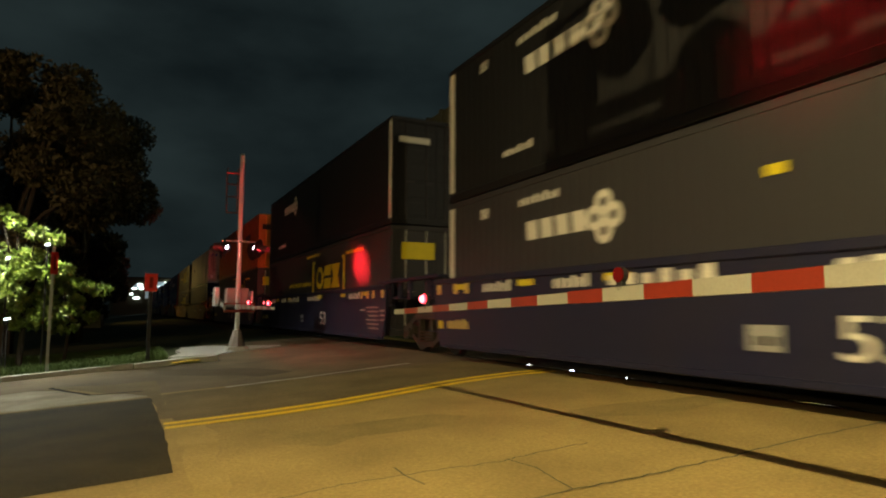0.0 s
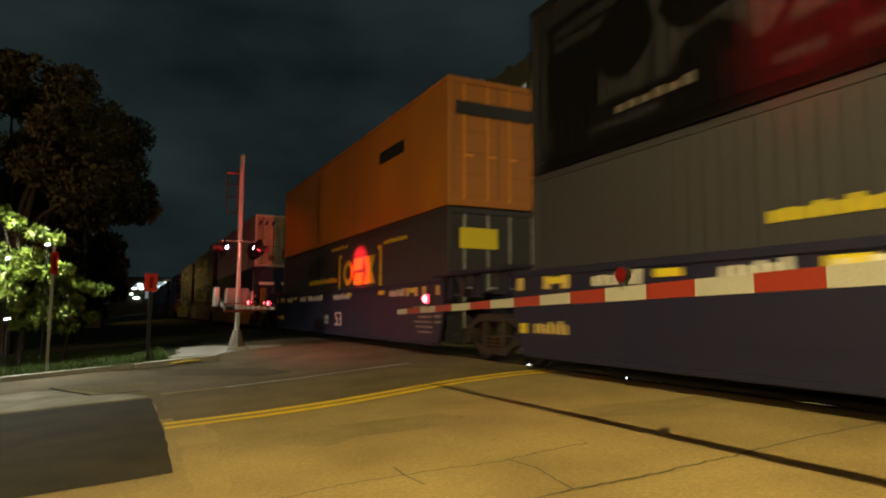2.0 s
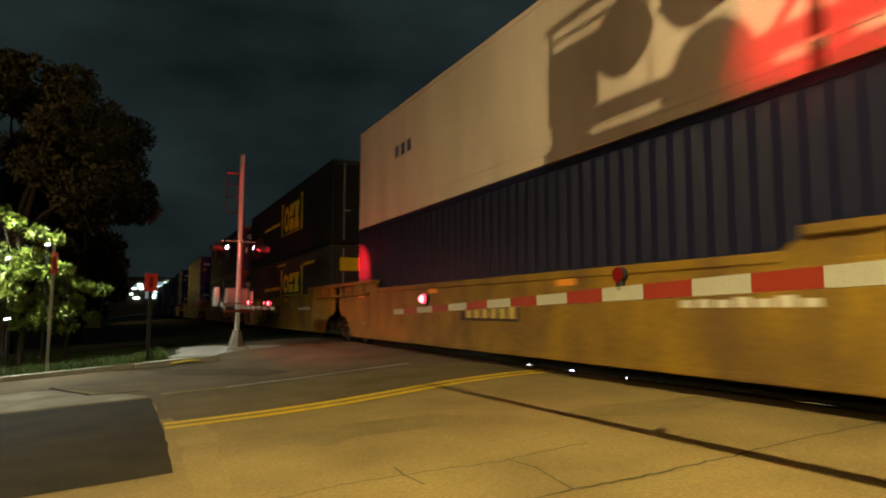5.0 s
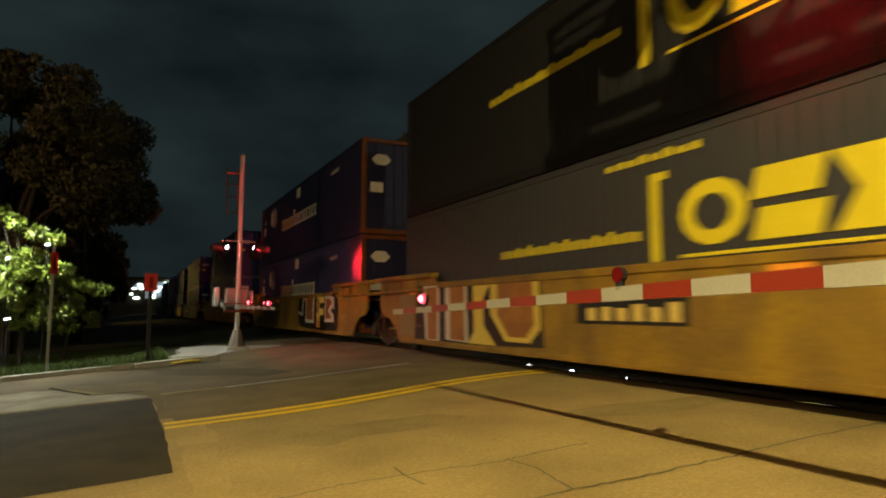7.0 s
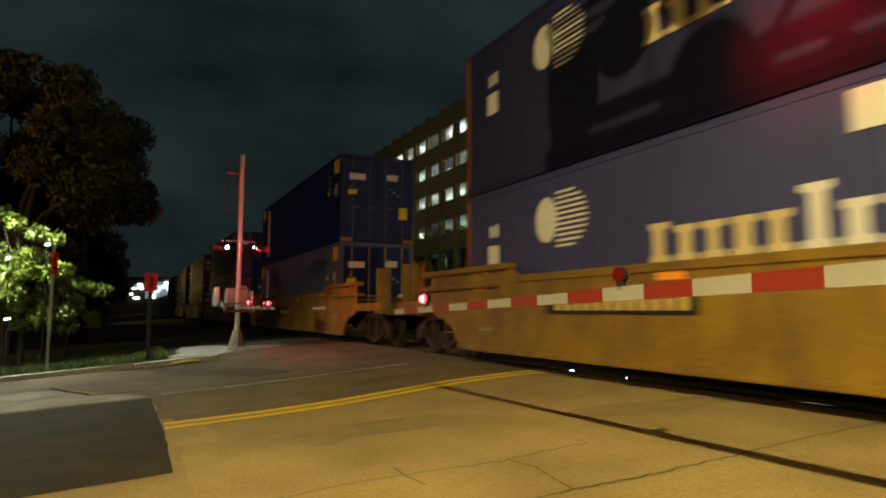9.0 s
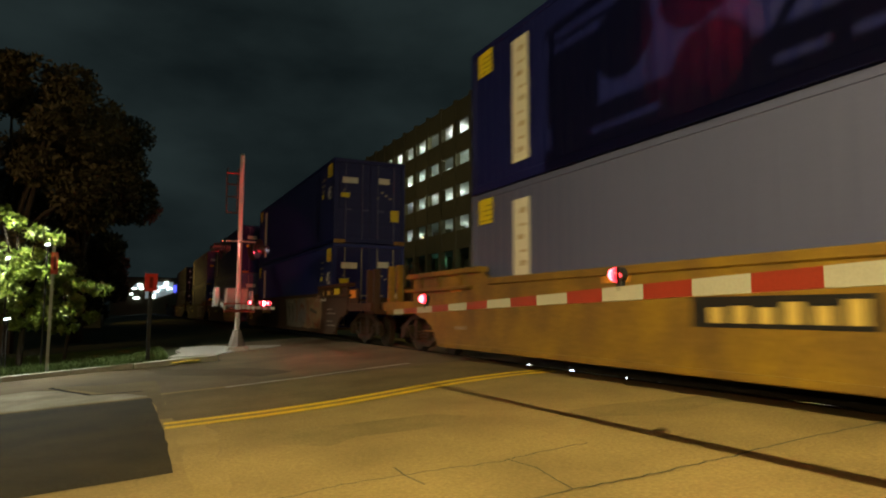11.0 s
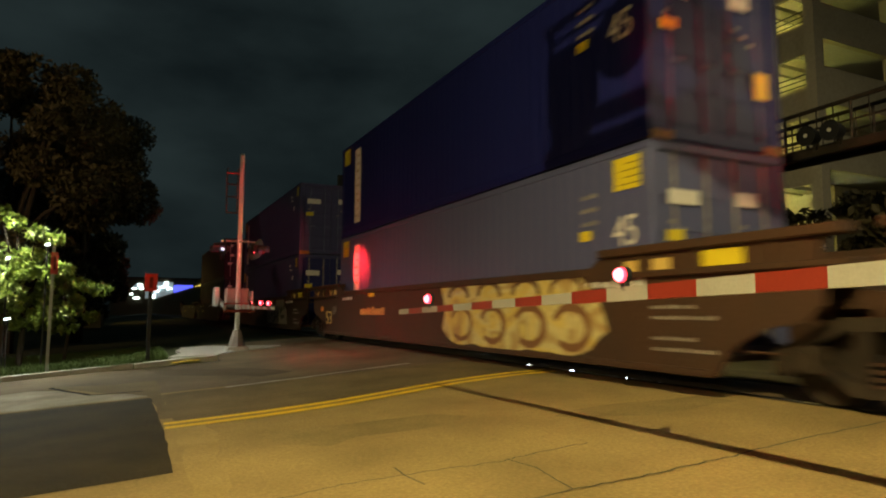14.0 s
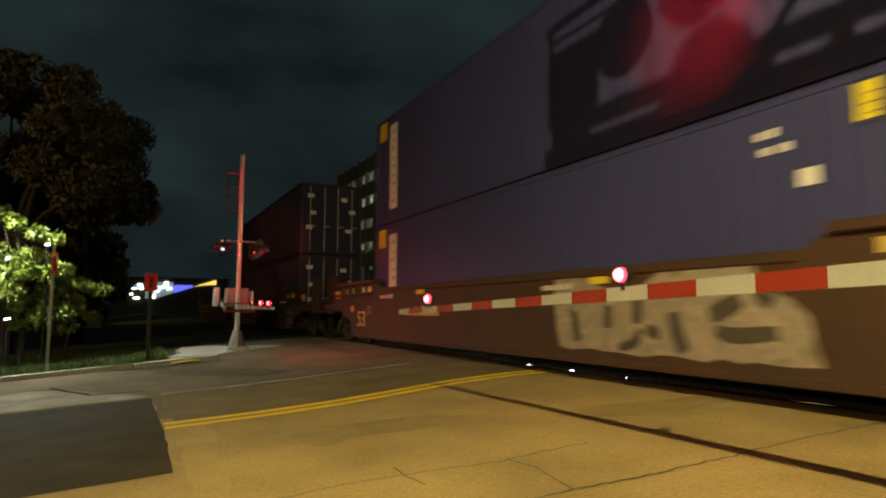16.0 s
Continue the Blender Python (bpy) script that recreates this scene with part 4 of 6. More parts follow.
def well_car(paint, label, ends, style, well=8.35):
    """A well car. Origin at its middle on the rails; ends: for the leading and the trailing end, 'c' coupler, 's' shared bogie, 'n' none of its own."""
    car = thing("well_car", label, "rail car", group="well cars of the train")
    L = well
    top = 1.52
    for s in (-1, 1):
        low = 0.26 if s < 0 else 0.38
        bm = bmesh.new()
        half = [(L + 0.0, 0.95), (L - 0.08, 0.80), (L - 0.28, low)] if style == "blue" else [(L + 0.90, 1.04), (L + 0.72, 0.88), (L + 0.28, 0.80), (L - 0.02, 0.66), (L - 0.22, 0.48), (L - 0.36, low)]
        tops = [(L, 1.62)] if style == "blue" else [(L - 2.55, 1.56), (L - 2.25, 1.74), (L + 0.90, 1.74)]
        out = [(-y, z) for y, z in tops[::-1]] + tops + half + [(-y, z) for y, z in half[::-1]]
        lo, hi = sorted((s * 1.515, s * 1.455))
        prism(bm, out, "x", lo, hi)
        part("side_plate", bm, paint, car, "deep painted side plate")
        lo, hi = sorted((s * 1.55, s * 1.40))
        part("top_chord", one_box(lo, hi, -L + 2.55, L - 2.55, 1.46, 1.58, bevel=0.015) if style != "blue" else one_box(lo, hi, -L, L, 1.53, 1.64, bevel=0.015), paint, car)
        part("bottom_chord", one_box(lo, hi, -L + 0.45, L - 0.45, low - 0.02, low + 0.07, bevel=0.015), paint, car)
        for e in (-1, 1):
            lo, hi = sorted((s * 1.60, s * 1.36))
            if style == "blue":
                part("end_rail", one_box(lo, hi, *sorted((e * (L - 0.4), e * (L + 1.55))), 1.68, 1.75, bevel=0.012), paint, car, "narrow walkway rail over the bogie")
                for yy in (L + 0.2, L + 1.4):
                    part("rail_post", one_box(*sorted((s * 1.42, s * 1.50)), *sorted((e * yy, e * (yy + 0.08))), 1.25, 1.70), paint, car)
            else:
                part("end_flange", one_box(lo, hi, *sorted((e * (L - 2.25), e * (L + 1.15))), 1.70, 1.81, bevel=0.015), paint, car, "raised end flange over the bogie")
                part("end_ledge", one_box(lo, hi, *sorted((e * (L - 1.9), e * (L + 1.25))), 1.40, 1.47, bevel=0.012), paint, car, "lower end ledge")
                for yy in (L - 1.5, L - 0.55, L + 0.35):
                    part("end_gusset", one_box(*sorted((s * 1.515, s * 1.57)), *sorted((e * yy, e * (yy + 0.05))), 1.47, 1.70), paint, car)
        for i in range(9):
            y = -L + 1.2 + i * (2 * L - 2.4) / 8
            part("stake", one_box(min(s * 1.455, s * 1.38), max(s * 1.455, s * 1.38), y - 0.06, y + 0.06, 0.33, 1.42), paint, car)
    for y in (-L + 1.0, -L / 2, 0, L / 2, L - 1.0):
        part("cross_beam", one_box(-1.40, 1.40, y - 0.14, y + 0.14, 0.36, 0.44), paint, car)
    for e, sgn in zip(ends, (-1, 1)):
        reach = 11.25 if e == "c" else 9.45
        y0, y1 = sorted((sgn * (L - 0.05), sgn * reach))
        bm = bmesh.new()
        prism(bm, [(sgn * (L - 0.02), 0.98), (sgn * (L - 0.02), 1.40), (sgn * (L + 0.35), 1.25), (sgn * reach, 1.16), (sgn * reach, 0.86), (sgn * (L + 0.3), 0.86)], "x", -0.55, 0.55)
        part("end_platform", bm, paint, car, "stub sill over the bogie")
        for s in (-1, 1):
            lo, hi = sorted((s * 0.55, s * 1.45))
            part("platform_deck", one_box(lo, hi, *sorted((sgn * (L + 0.02), sgn * (L + 0.75))), 1.28, 1.33), paint, car)
            if e == "c":
                for yy in (10.55, 11.12):
                    part("end_post", one_box(*sorted((s * 1.22, s * 1.38)), *sorted((sgn * yy, sgn * (yy + 0.13))), 0.95, 2.12, bevel=0.012), paint, car, "upright end post")
                part("side_sill", one_box(*sorted((s * 1.40, s * 1.50)), *sorted((sgn * (L + 0.92), sgn * 11.25)), 0.98, 1.20, bevel=0.012), paint, car, "side sill of the end platform")
                if style == "brown":
                    part("sill_panel", one_box(*sorted((s * 1.44, s * 1.49)), *sorted((sgn * (L + 0.93), sgn * (L + 1.75))), 1.20, 1.62, bevel=0.01), paint, car)
                    part("reflector", one_box(*sorted((s * 1.490, s * 1.496)), *sorted((sgn * (L + 1.06), sgn * (L + 1.60))), 1.36, 1.58), ORANGE_PAINT, car, "large orange reflector")
                part("end_sill", one_box(*sorted((s * 0.55, s * 1.40)), *sorted((sgn * 10.45, sgn * 11.25)), 0.90, 1.02), paint, car)
            else:
                part("grab_post", one_box(*sorted((s * 1.36, s * 1.42)), *sorted((sgn * (L + 0.55), sgn * (L + 0.70))), 1.33, 1.8, bevel=0.01), paint, car, "upright grab post")
            part("grab_iron", one_tube((s * 1.40, sgn * (L + 0.1), 1.78), (s * 1.40, sgn * (L + 0.6), 1.78), 0.016, seg=6), paint, car)
            for z in (0.55, 0.85, 1.12):
                part("step", one_tube((s * 1.46, sgn * (L - 0.02), z), (s * 1.46, sgn * (L + 0.40), z), 0.016, seg=6), paint, car)
        if e == "c":
            bm = one_box(-0.12, 0.12, *sorted((sgn * reach, sgn * (reach + 0.5))), 0.80, 1.05, bevel=0.03)
            part("coupler", bm, BLACK_STEEL, car, "steel coupler")
            part("brake_stand", one_box(0.5, 0.62, *sorted((sgn * (L + 0.9), sgn * (L + 1.0))), 1.1, 2.3, bevel=0.01), paint, car, "brake wheel stand")
            bm = bmesh.new()
            wy, n = sgn * (L + 1.04), 16
            for k in range(n):
                a0, a1 = 2 * math.pi * k / n, 2 * math.pi * (k + 1) / n
                tube(bm, (0.56 + 0.26 * math.cos(a0), wy, 2.2 + 0.26 * math.sin(a0)), (0.56 + 0.26 * math.cos(a1), wy, 2.2 + 0.26 * math.sin(a1)), 0.018, seg=5)
                if k % 4 == 0:
                    tube(bm, (0.56, wy, 2.2), (0.56 + 0.26 * math.cos(a0), wy, 2.2 + 0.26 * math.sin(a0)), 0.012, seg=5)
            part("brake_wheel", bm, paint, car, "spoked hand brake wheel")
            if sgn > 0 or e == "c":
                bogie(car, sgn * 9.65)
        elif e == "s":
            bogie(car, sgn * 9.67)
    return car


def paint_of(car):
    """The paint of a car's side plate."""
    return next(o for o in car.children if o.name.startswith("side_plate")).data.materials[0]


def car_marks(car, style, seed):
    """Stencils, reflectors and service panels along the road side of a car."""
    X = -1.520
    if style == "blue":
        lettering("numeral", "53", 0.60, WHITE_PAINT, car, (X, {0: -0.35, 1: -2.05}.get(seed, -0.53), 0.53), "white figures 53", 1.3)
        for y in (-7.0, -4.9, -2.2, 2.4, 4.6, 6.9):
            plate(car, "reflector", y, y + 0.45, 1.40, 1.50, YELLOW_PAINT, "yellow reflector", x=X)
        for y0, y1 in ((-6.2, -5.2), (1.0, 2.9), (3.2, 4.1), (-2.0, -0.3), (5.3, 6.3)):
            bars(car, y0, y1, 1.33, 1.52, WHITE_PAINT, 6, x=X)
        for y in (-8.15, -7.45, -7.0, -6.5, 6.80, 7.26, 8.02):
            plate(car, "stencil", y, y + 0.17, 1.32, 1.52, CREAM, "worn cream stencil", x=X)
        plate(car, "reflector", 7.92, 8.12, 0.62, 0.78, YELLOW_PAINT, "yellow reflector", x=X)
        bars(car, 6.84, 7.74, 0.63, 0.83, CREAM, 7, x=X)
        for i in range(6):
            bars(car, -7.75, -7.0 + 0.12 * (i % 3), 0.50 + i * 0.11, 0.555 + i * 0.11, STENCIL_PAINT, 9, x=X)
        for i in range(3):
            bars(car, -8.2, -7.88, 0.72 + i * 0.12, 0.79 + i * 0.12, STENCIL_PAINT, 4, x=X)
        bars(car, -6.75, -6.3, 0.98, 1.05, STENCIL_PAINT, 5, x=X)
        plate(car, "service_panel", 0.2, 0.6, 0.57, 0.84, GREY_PAINT, "grey stencilled service panel", x=X)
        bars(car, 0.25, 0.55, 0.63, 0.76, BLACK_PAINT, 3, x=X - 0.004)
    elif style == "yellow":
        if seed == 5:
            plate(car, "reporting_panel", 2.0, 5.0, 0.93, 1.25, BLACK_PAINT, "black reporting panel with pale blocks", x=X)
            bars(car, 2.15, 4.85, 0.99, 1.19, CREAM, 12, x=X - 0.004)
        else:
            plate(car, "reporting_panel", -0.97, 1.13, 0.80, 1.14, BLACK_PAINT, "black reporting panel with pale blocks", x=X)
            bars(car, -0.85, 1.0, 0.85, 1.09, CREAM, 6, x=X - 0.004)
        for y in (-7.0, -2.5, 2.2, 6.9):
            plate(car, "reflector", y, y + 0.45, 1.36, 1.46, ORANGE_PAINT, "orange reflector", x=X)
        bars(car, -6.2, -4.4, 1.02, 1.14, WHITE_PAINT, 7, x=X)
        bars(car, 6.7, 7.2, 0.62, 0.70, STENCIL_PAINT, 4, x=X)
        for z in (0.66, 0.74, 0.82):
            bars(car, -7.3, -6.85, z, z + 0.04, STENCIL_PAINT, 6, x=X)
        for y in (-6.6, -3.3, 0.0, 3.3, 6.6):  # weld seams of the side plate
            plate(car, "seam", y, y + 0.025, 0.40, 1.44, paint_of(car), x=X + 0.001)
    else:
        lettering("numeral", "53", 0.60, CREAM, car, (X, 7.69, 0.56), "white figures 53", 1.2)
        bars(car, 2.36, 4.25, 0.88, 1.09, CREAM, 10, x=X)
        for y in (-3.0, 3.1):
            plate(car, "reflector", y, y + 0.42, 1.36, 1.47, YELLOW_PAINT, "yellow reflector", x=X)
        for y, w, z in ((8.60, 0.36, 1.48), (7.80, 0.33, 1.49), (7.02, 0.27, 1.49), (6.56, 0.27, 1.49), (-7.36, 0.30, 1.49), (-6.86, 0.30, 1.49)):
            plate(car, "stencil_patch", y, y + w, z, z + 0.14, CREAM, "worn cream stencil patch", x=X)
        plate(car, "reflector", 8.04, 8.28, 0.96, 1.12, ORANGE_PAINT, "orange reflector", x=X)
        plate(car, "reflector", -8.40, -7.85, 1.49, 1.67, YELLOW_PAINT, "yellow reflector", x=X)
        for i in range(4):
            bars(car, 6.56, 6.92, 0.89 + 0.065 * i, 0.925 + 0.065 * i, STENCIL_PAINT, 6, x=X)
        for y0, y1 in ((-6.9, -5.6), (-2.2, -1.4), (5.0, 5.9)):
            bars(car, y0, y1, 1.30, 1.40, WHITE_PAINT, 6, x=X)
        for i in range(4):
            bars(car, -8.0 + 0.3 * (i % 2), -7.0, 0.50 + 0.13 * i + (0.12 if i > 1 else 0), 0.55 + 0.13 * i + (0.12 if i > 1 else 0), STENCIL_PAINT, 10, x=X)


FADED = mat("faded_silver_spray", (0.19, 0.17, 0.155), 0.6, 0, 0.35, 2.5, 20, 0.05, (0.10, 0.08, 0.07), 0.9)
FADED_RED = mat("faded_red_spray", (0.24, 0.085, 0.035), 0.6, 0, 0.35, 2.5, 20, 0.05, (0.14, 0.08, 0.04), 0.9)
CREAM = mat("cream_marking_paint", (0.62, 0.45, 0.12), 0.55, 0, 0.2, 5, 40, 0.05)
SPRAY_WHITE, SPRAY_YELLOW = mat("spray_white", (0.52, 0.48, 0.42), 0.5), mat("spray_yellow", (0.62, 0.45, 0.08), 0.5)


def spray_mix(name, colours, scale):
    """Sprayed paint whose colours run into one another in broad swirls."""
    m = bpy.data.materials.new(name)
    m.use_nodes = True
    n, l = m.node_tree.nodes, m.node_tree.links
    b = n["Principled BSDF"]
    b.inputs["Roughness"].default_value = 0.6
    tc, noise, fine = n.new("ShaderNodeTexCoord"), n.new("ShaderNodeTexNoise"), n.new("ShaderNodeTexNoise")
    noise.inputs["Scale"].default_value, noise.inputs["Detail"].default_value, noise.inputs["Distortion"].default_value = scale, 2.0, 1.6
    fine.inputs["Scale"].default_value = 22
    ramp = n.new("ShaderNodeValToRGB")
    ramp.color_ramp.interpolation = "EASE"
    while len(ramp.color_ramp.elements) < len(colours):
        ramp.color_ramp.elements.new(0.5)
    for i, (e, c) in enumerate(zip(ramp.color_ramp.elements, colours)):
        e.position, e.color = 0.30 + 0.40 * i / (len(colours) - 1), (*c, 1)
    grain = n.new("ShaderNodeMix")
    grain.data_type, grain.blend_type = "RGBA", "MULTIPLY"
    grain.inputs["Factor"].default_value = 0.4
    l.new(tc.outputs["Object"], noise.inputs["Vector"])
    l.new(tc.outputs["Object"], fine.inputs["Vector"])
    l.new(noise.outputs["Fac"], ramp.inputs["Fac"])
    l.new(ramp.outputs["Color"], grain.inputs["A"])
    l.new(fine.outputs["Fac"], grain.inputs["B"])
    l.new(grain.outputs["Result"], b.inputs["Base Color"])
    return m


SWIRL_SILVER = spray_mix("faded_silver_swirled_spray", [(0.09, 0.075, 0.06), (0.15, 0.135, 0.115), (0.12, 0.105, 0.085), (0.18, 0.155, 0.12), (0.10, 0.09, 0.065)], 1.1)
SWIRL_RUST = spray_mix("rust_swirled_spray", [(0.10, 0.055, 0.025), (0.19, 0.135, 0.055), (0.20, 0.07, 0.03), (0.17, 0.115, 0.05), (0.24, 0.17, 0.08), (0.10, 0.07, 0.035)], 1.3)
SWIRL_YELLOW = spray_mix("yellow_swirled_spray", [(0.40, 0.25, 0.07), (0.62, 0.47, 0.10), (0.60, 0.52, 0.22), (0.40, 0.27, 0.08), (0.64, 0.52, 0.13)], 0.9)
SWIRL_CREAM = spray_mix("cream_swirled_spray", [(0.13, 0.11, 0.09), (0.27, 0.23, 0.17), (0.22, 0.18, 0.13), (0.31, 0.25, 0.18), (0.16, 0.14, 0.08)], 1.4)
SPRAY_BROWN, SPRAY_UMBER = mat("spray_brown", (0.22, 0.11, 0.04), 0.5), mat("spray_umber", (0.13, 0.07, 0.03), 0.5)
INK = mat("dark_olive_spray", (0.075, 0.065, 0.045), 0.6, 0, 0.3, 3, 20, 0.05)


def mural(car, outline, fill, strokes, ink, width, seed):
    """A sprayed field with a wavering edge and dark strokes over it, no letters."""
    rng = random.Random(seed)
    X = -1.520
    edge = []
    for (ya, za), (yb, zb1) in zip(outline, outline[1:] + outline[:1]):
        n = max(1, int(math.hypot(yb - ya, zb1 - za) / 0.22))
        edge += [(ya + (yb - ya) * i / n + rng.uniform(-0.035, 0.035), min(1.555, za + (zb1 - za) * i / n + rng.uniform(-0.03, 0.03))) for i in range(n)]
    shape(car, "sprayed_field", edge, fill, "sprayed field of swirling colour", x=X)
    for k, pts in enumerate(strokes):
        ribbon(car, "sprayed_stroke", pts, width * rng.uniform(0.75, 1.3), ink[k % len(ink)], X - 0.005 - 0.002 * k, "sprayed stroke", n=8)


def ribbon(car, name, pts, width, material, x, label, n=14):
    """A flat sprayed band along a smooth path of (y, z) points."""
    path = []
    for i in range(len(pts) - 1):
        p0, p1, p2, p3 = [Vector(pts[min(max(k, 0), len(pts) - 1)]) for k in (i - 1, i, i + 1, i + 2)]
        for j in range(n):
            t = j / n
            path.append(0.5 * (2 * p1 + (p2 - p0) * t + (2 * p0 - 5 * p1 + 4 * p2 - p3) * t * t + (3 * p1 - p0 - 3 * p2 + p3) * t ** 3))
    path.append(Vector(pts[-1]))
    bm = bmesh.new()
    rows = []
    for i, p in enumerate(path):
        d = (path[min(i + 1, len(path) - 1)] - path[max(i - 1, 0)]).normalized()
        w = width * (0.85 + 0.3 * math.sin(3.1 * i / len(path)))
        nrm = Vector((-d.y, d.x)) * w / 2
        rows.append([bm.verts.new((x, *(p + s * nrm))) for s in (-1, 1)])
    for a, b in zip(rows, rows[1:]):
        bm.faces.new((a[0], b[0], b[1], a[1]))
    r2 = bmesh.ops.extrude_face_region(bm, geom=bm.faces[:])
    bmesh.ops.translate(bm, verts=[v for v in r2["geom"] if isinstance(v, bmesh.types.BMVert)], vec=(0.003, 0, 0))
    bmesh.ops.recalc_face_normals(bm, faces=bm.faces[:])
    return part(name, bm, material, car, label)


def block_art(car, long=False):
    """Sprayed mural: dark ground with orange, cream and yellow block shapes."""
    X = -1.520
    ground = mat("spray_dark_brown", (0.022, 0.016, 0.012), 0.6, 0, 0.3, 2, 20, 0.05)
    orange = mat("spray_orange", (0.36, 0.15, 0.035), 0.6, 0, 0.35, 2.5, 20, 0.05, (0.22, 0.09, 0.03), 0.8)
    if long:
        shape(car, "sprayed_ground", [(1.95, 0.40), (2.05, 1.50), (6.9, 1.54), (7.0, 0.36), (4.0, 0.35)], ground, "dark sprayed ground", x=X)
        shape(car, "sprayed_block", [(7.02, 0.42), (7.02, 1.30), (7.9, 1.36), (7.9, 0.42)], mat("spray_olive", (0.20, 0.16, 0.07), 0.6, 0, 0.3, 2, 20, 0.05), "olive sprayed block", x=X - 0.004)
        for outline, m in (
            ([(6.40, 0.36), (6.55, 1.30), (6.55, 1.52), (5.72, 1.52), (5.72, 0.36)], SPRAY_WHITE),
            ([(5.42, 0.40), (5.46, 1.52), (4.52, 1.52), (4.46, 0.38)], SPRAY_WHITE),
            ([(4.45, 0.37), (4.22, 0.60), (4.26, 1.50), (4.40, 1.54), (3.55, 1.54), (3.88, 1.20), (3.86, 0.72), (3.42, 0.37)], SPRAY_YELLOW),
            ([(3.60, 0.92), (3.60, 1.52), (2.10, 1.52), (2.04, 0.70), (2.35, 0.46), (3.10, 0.46)], SPRAY_YELLOW),
        ):
            shape(car, "sprayed_block", outline, m, "sprayed block shape", x=X - 0.006)
        for outline in ([(6.28, 0.38), (6.38, 1.48), (5.84, 1.48), (5.82, 0.38)], [(5.20, 0.42), (5.24, 1.48), (4.62, 1.48), (4.56, 0.40)], [(3.36, 0.90), (3.36, 1.46), (2.24, 1.46), (2.20, 0.76), (2.45, 0.54), (2.98, 0.54)]):
            shape(car, "sprayed_fill", outline, orange, "orange sprayed fill", x=X - 0.012)
        return
    shape(car, "sprayed_ground", [(-1.30, 1.02), (-1.42, 0.55), (-1.75, 0.40), (-3.0, 0.36), (-4.6, 0.34), (-6.4, 0.35), (-6.6, 1.0), (-6.4, 1.53), (-1.5, 1.53), (-1.38, 1.3)], ground, "dark sprayed ground", x=X)
    for outline, m in (
        ([(-1.40, 0.98), (-1.95, 0.90), (-2.0, 1.35), (-2.16, 1.35), (-2.14, 0.80), (-1.42, 0.86)], SPRAY_WHITE),
        ([(-2.48, 0.62), (-2.50, 1.50), (-3.72, 1.50), (-3.70, 0.56), (-2.60, 0.56)], SPRAY_WHITE),
        ([(-4.02, 0.42), (-4.06, 1.50), (-4.98, 1.48), (-4.98, 1.26), (-4.42, 1.24), (-4.44, 1.06), (-4.9, 1.04), (-4.9, 0.84), (-4.46, 0.84), (-4.5, 0.42)], SPRAY_YELLOW),
        ([(-5.08, 0.62), (-5.08, 1.46), (-5.5, 1.52), (-6.1, 1.40), (-6.15, 1.12), (-5.75, 1.0), (-6.1, 0.85), (-6.15, 0.62)], SPRAY_WHITE),
    ):
        shape(car, "sprayed_block", outline, m, "sprayed block shape", x=X - 0.006)
    for outline in ([(-2.60, 0.68), (-2.62, 1.46), (-3.60, 1.46), (-3.58, 0.66)], [(-4.14, 0.9), (-4.16, 1.40), (-4.34, 1.40), (-4.34, 0.9)], [(-5.22, 0.70), (-5.22, 1.36), (-5.6, 1.38), (-5.9, 1.25), (-5.45, 1.0), (-5.9, 0.75)]):
        shape(car, "sprayed_fill", outline, orange, "orange sprayed fill", x=X - 0.012)


# unit: centre at the start, lower and upper length and paint, car paint and style, ends
UNITS = [
    (4.14, 16.15, "U0", C_BLUE, "blue", "cs"),
    (23.68, 16.15, "U1", C_BLUE, "blue", "ns"),
    (43.05, 16.15, "U2", C_BLUE, "blue", "nc"),
    (66.82, 16.15, "U3", C_YELLOW, "yellow", "cs"),
    (85.85, 16.15, "U4", C_YELLOW, "yellow", "ns"),
    (105.40, 16.15, "U5", C_YELLOW, "yellow", "nc"),
    (129.05, 13.72, "U6", C_YELLOW, "yellow", "cc"),
    (152.50, 13.72, "U7", C_BROWN, "brown", "cs"),
    (171.86, 13.72, "U8", C_BROWN, "brown", "ns"),
    (191.30, 13.72, "U9", C_BROWN, "brown", "nc"),
    (215.15, 16.15, "U10", C_BROWN, "brown", "cs"),
    (234.50, 16.15, "empty", C_BROWN, "brown", "nc"),
]
Z_LOW = {"blue": 0.34, "yellow": 0.34, "brown": 0.36}


def hexes(c, z):
    for x0 in (-1.02, 0.28):
        end_plate_hex(c, x0, z)


def end_plate_hex(c, x0, z):
    w, hh = 0.62, 0.16
    o = [(x0, z), (x0 + 0.16, z + hh), (x0 + w - 0.16, z + hh), (x0 + w, z), (x0 + w - 0.16, z - hh), (x0 + 0.16, z - hh)]
    part("end_emblem", one_prism(o, "y", -0.004, 0.002), WHITE_PAINT, c, "white six-sided emblem")


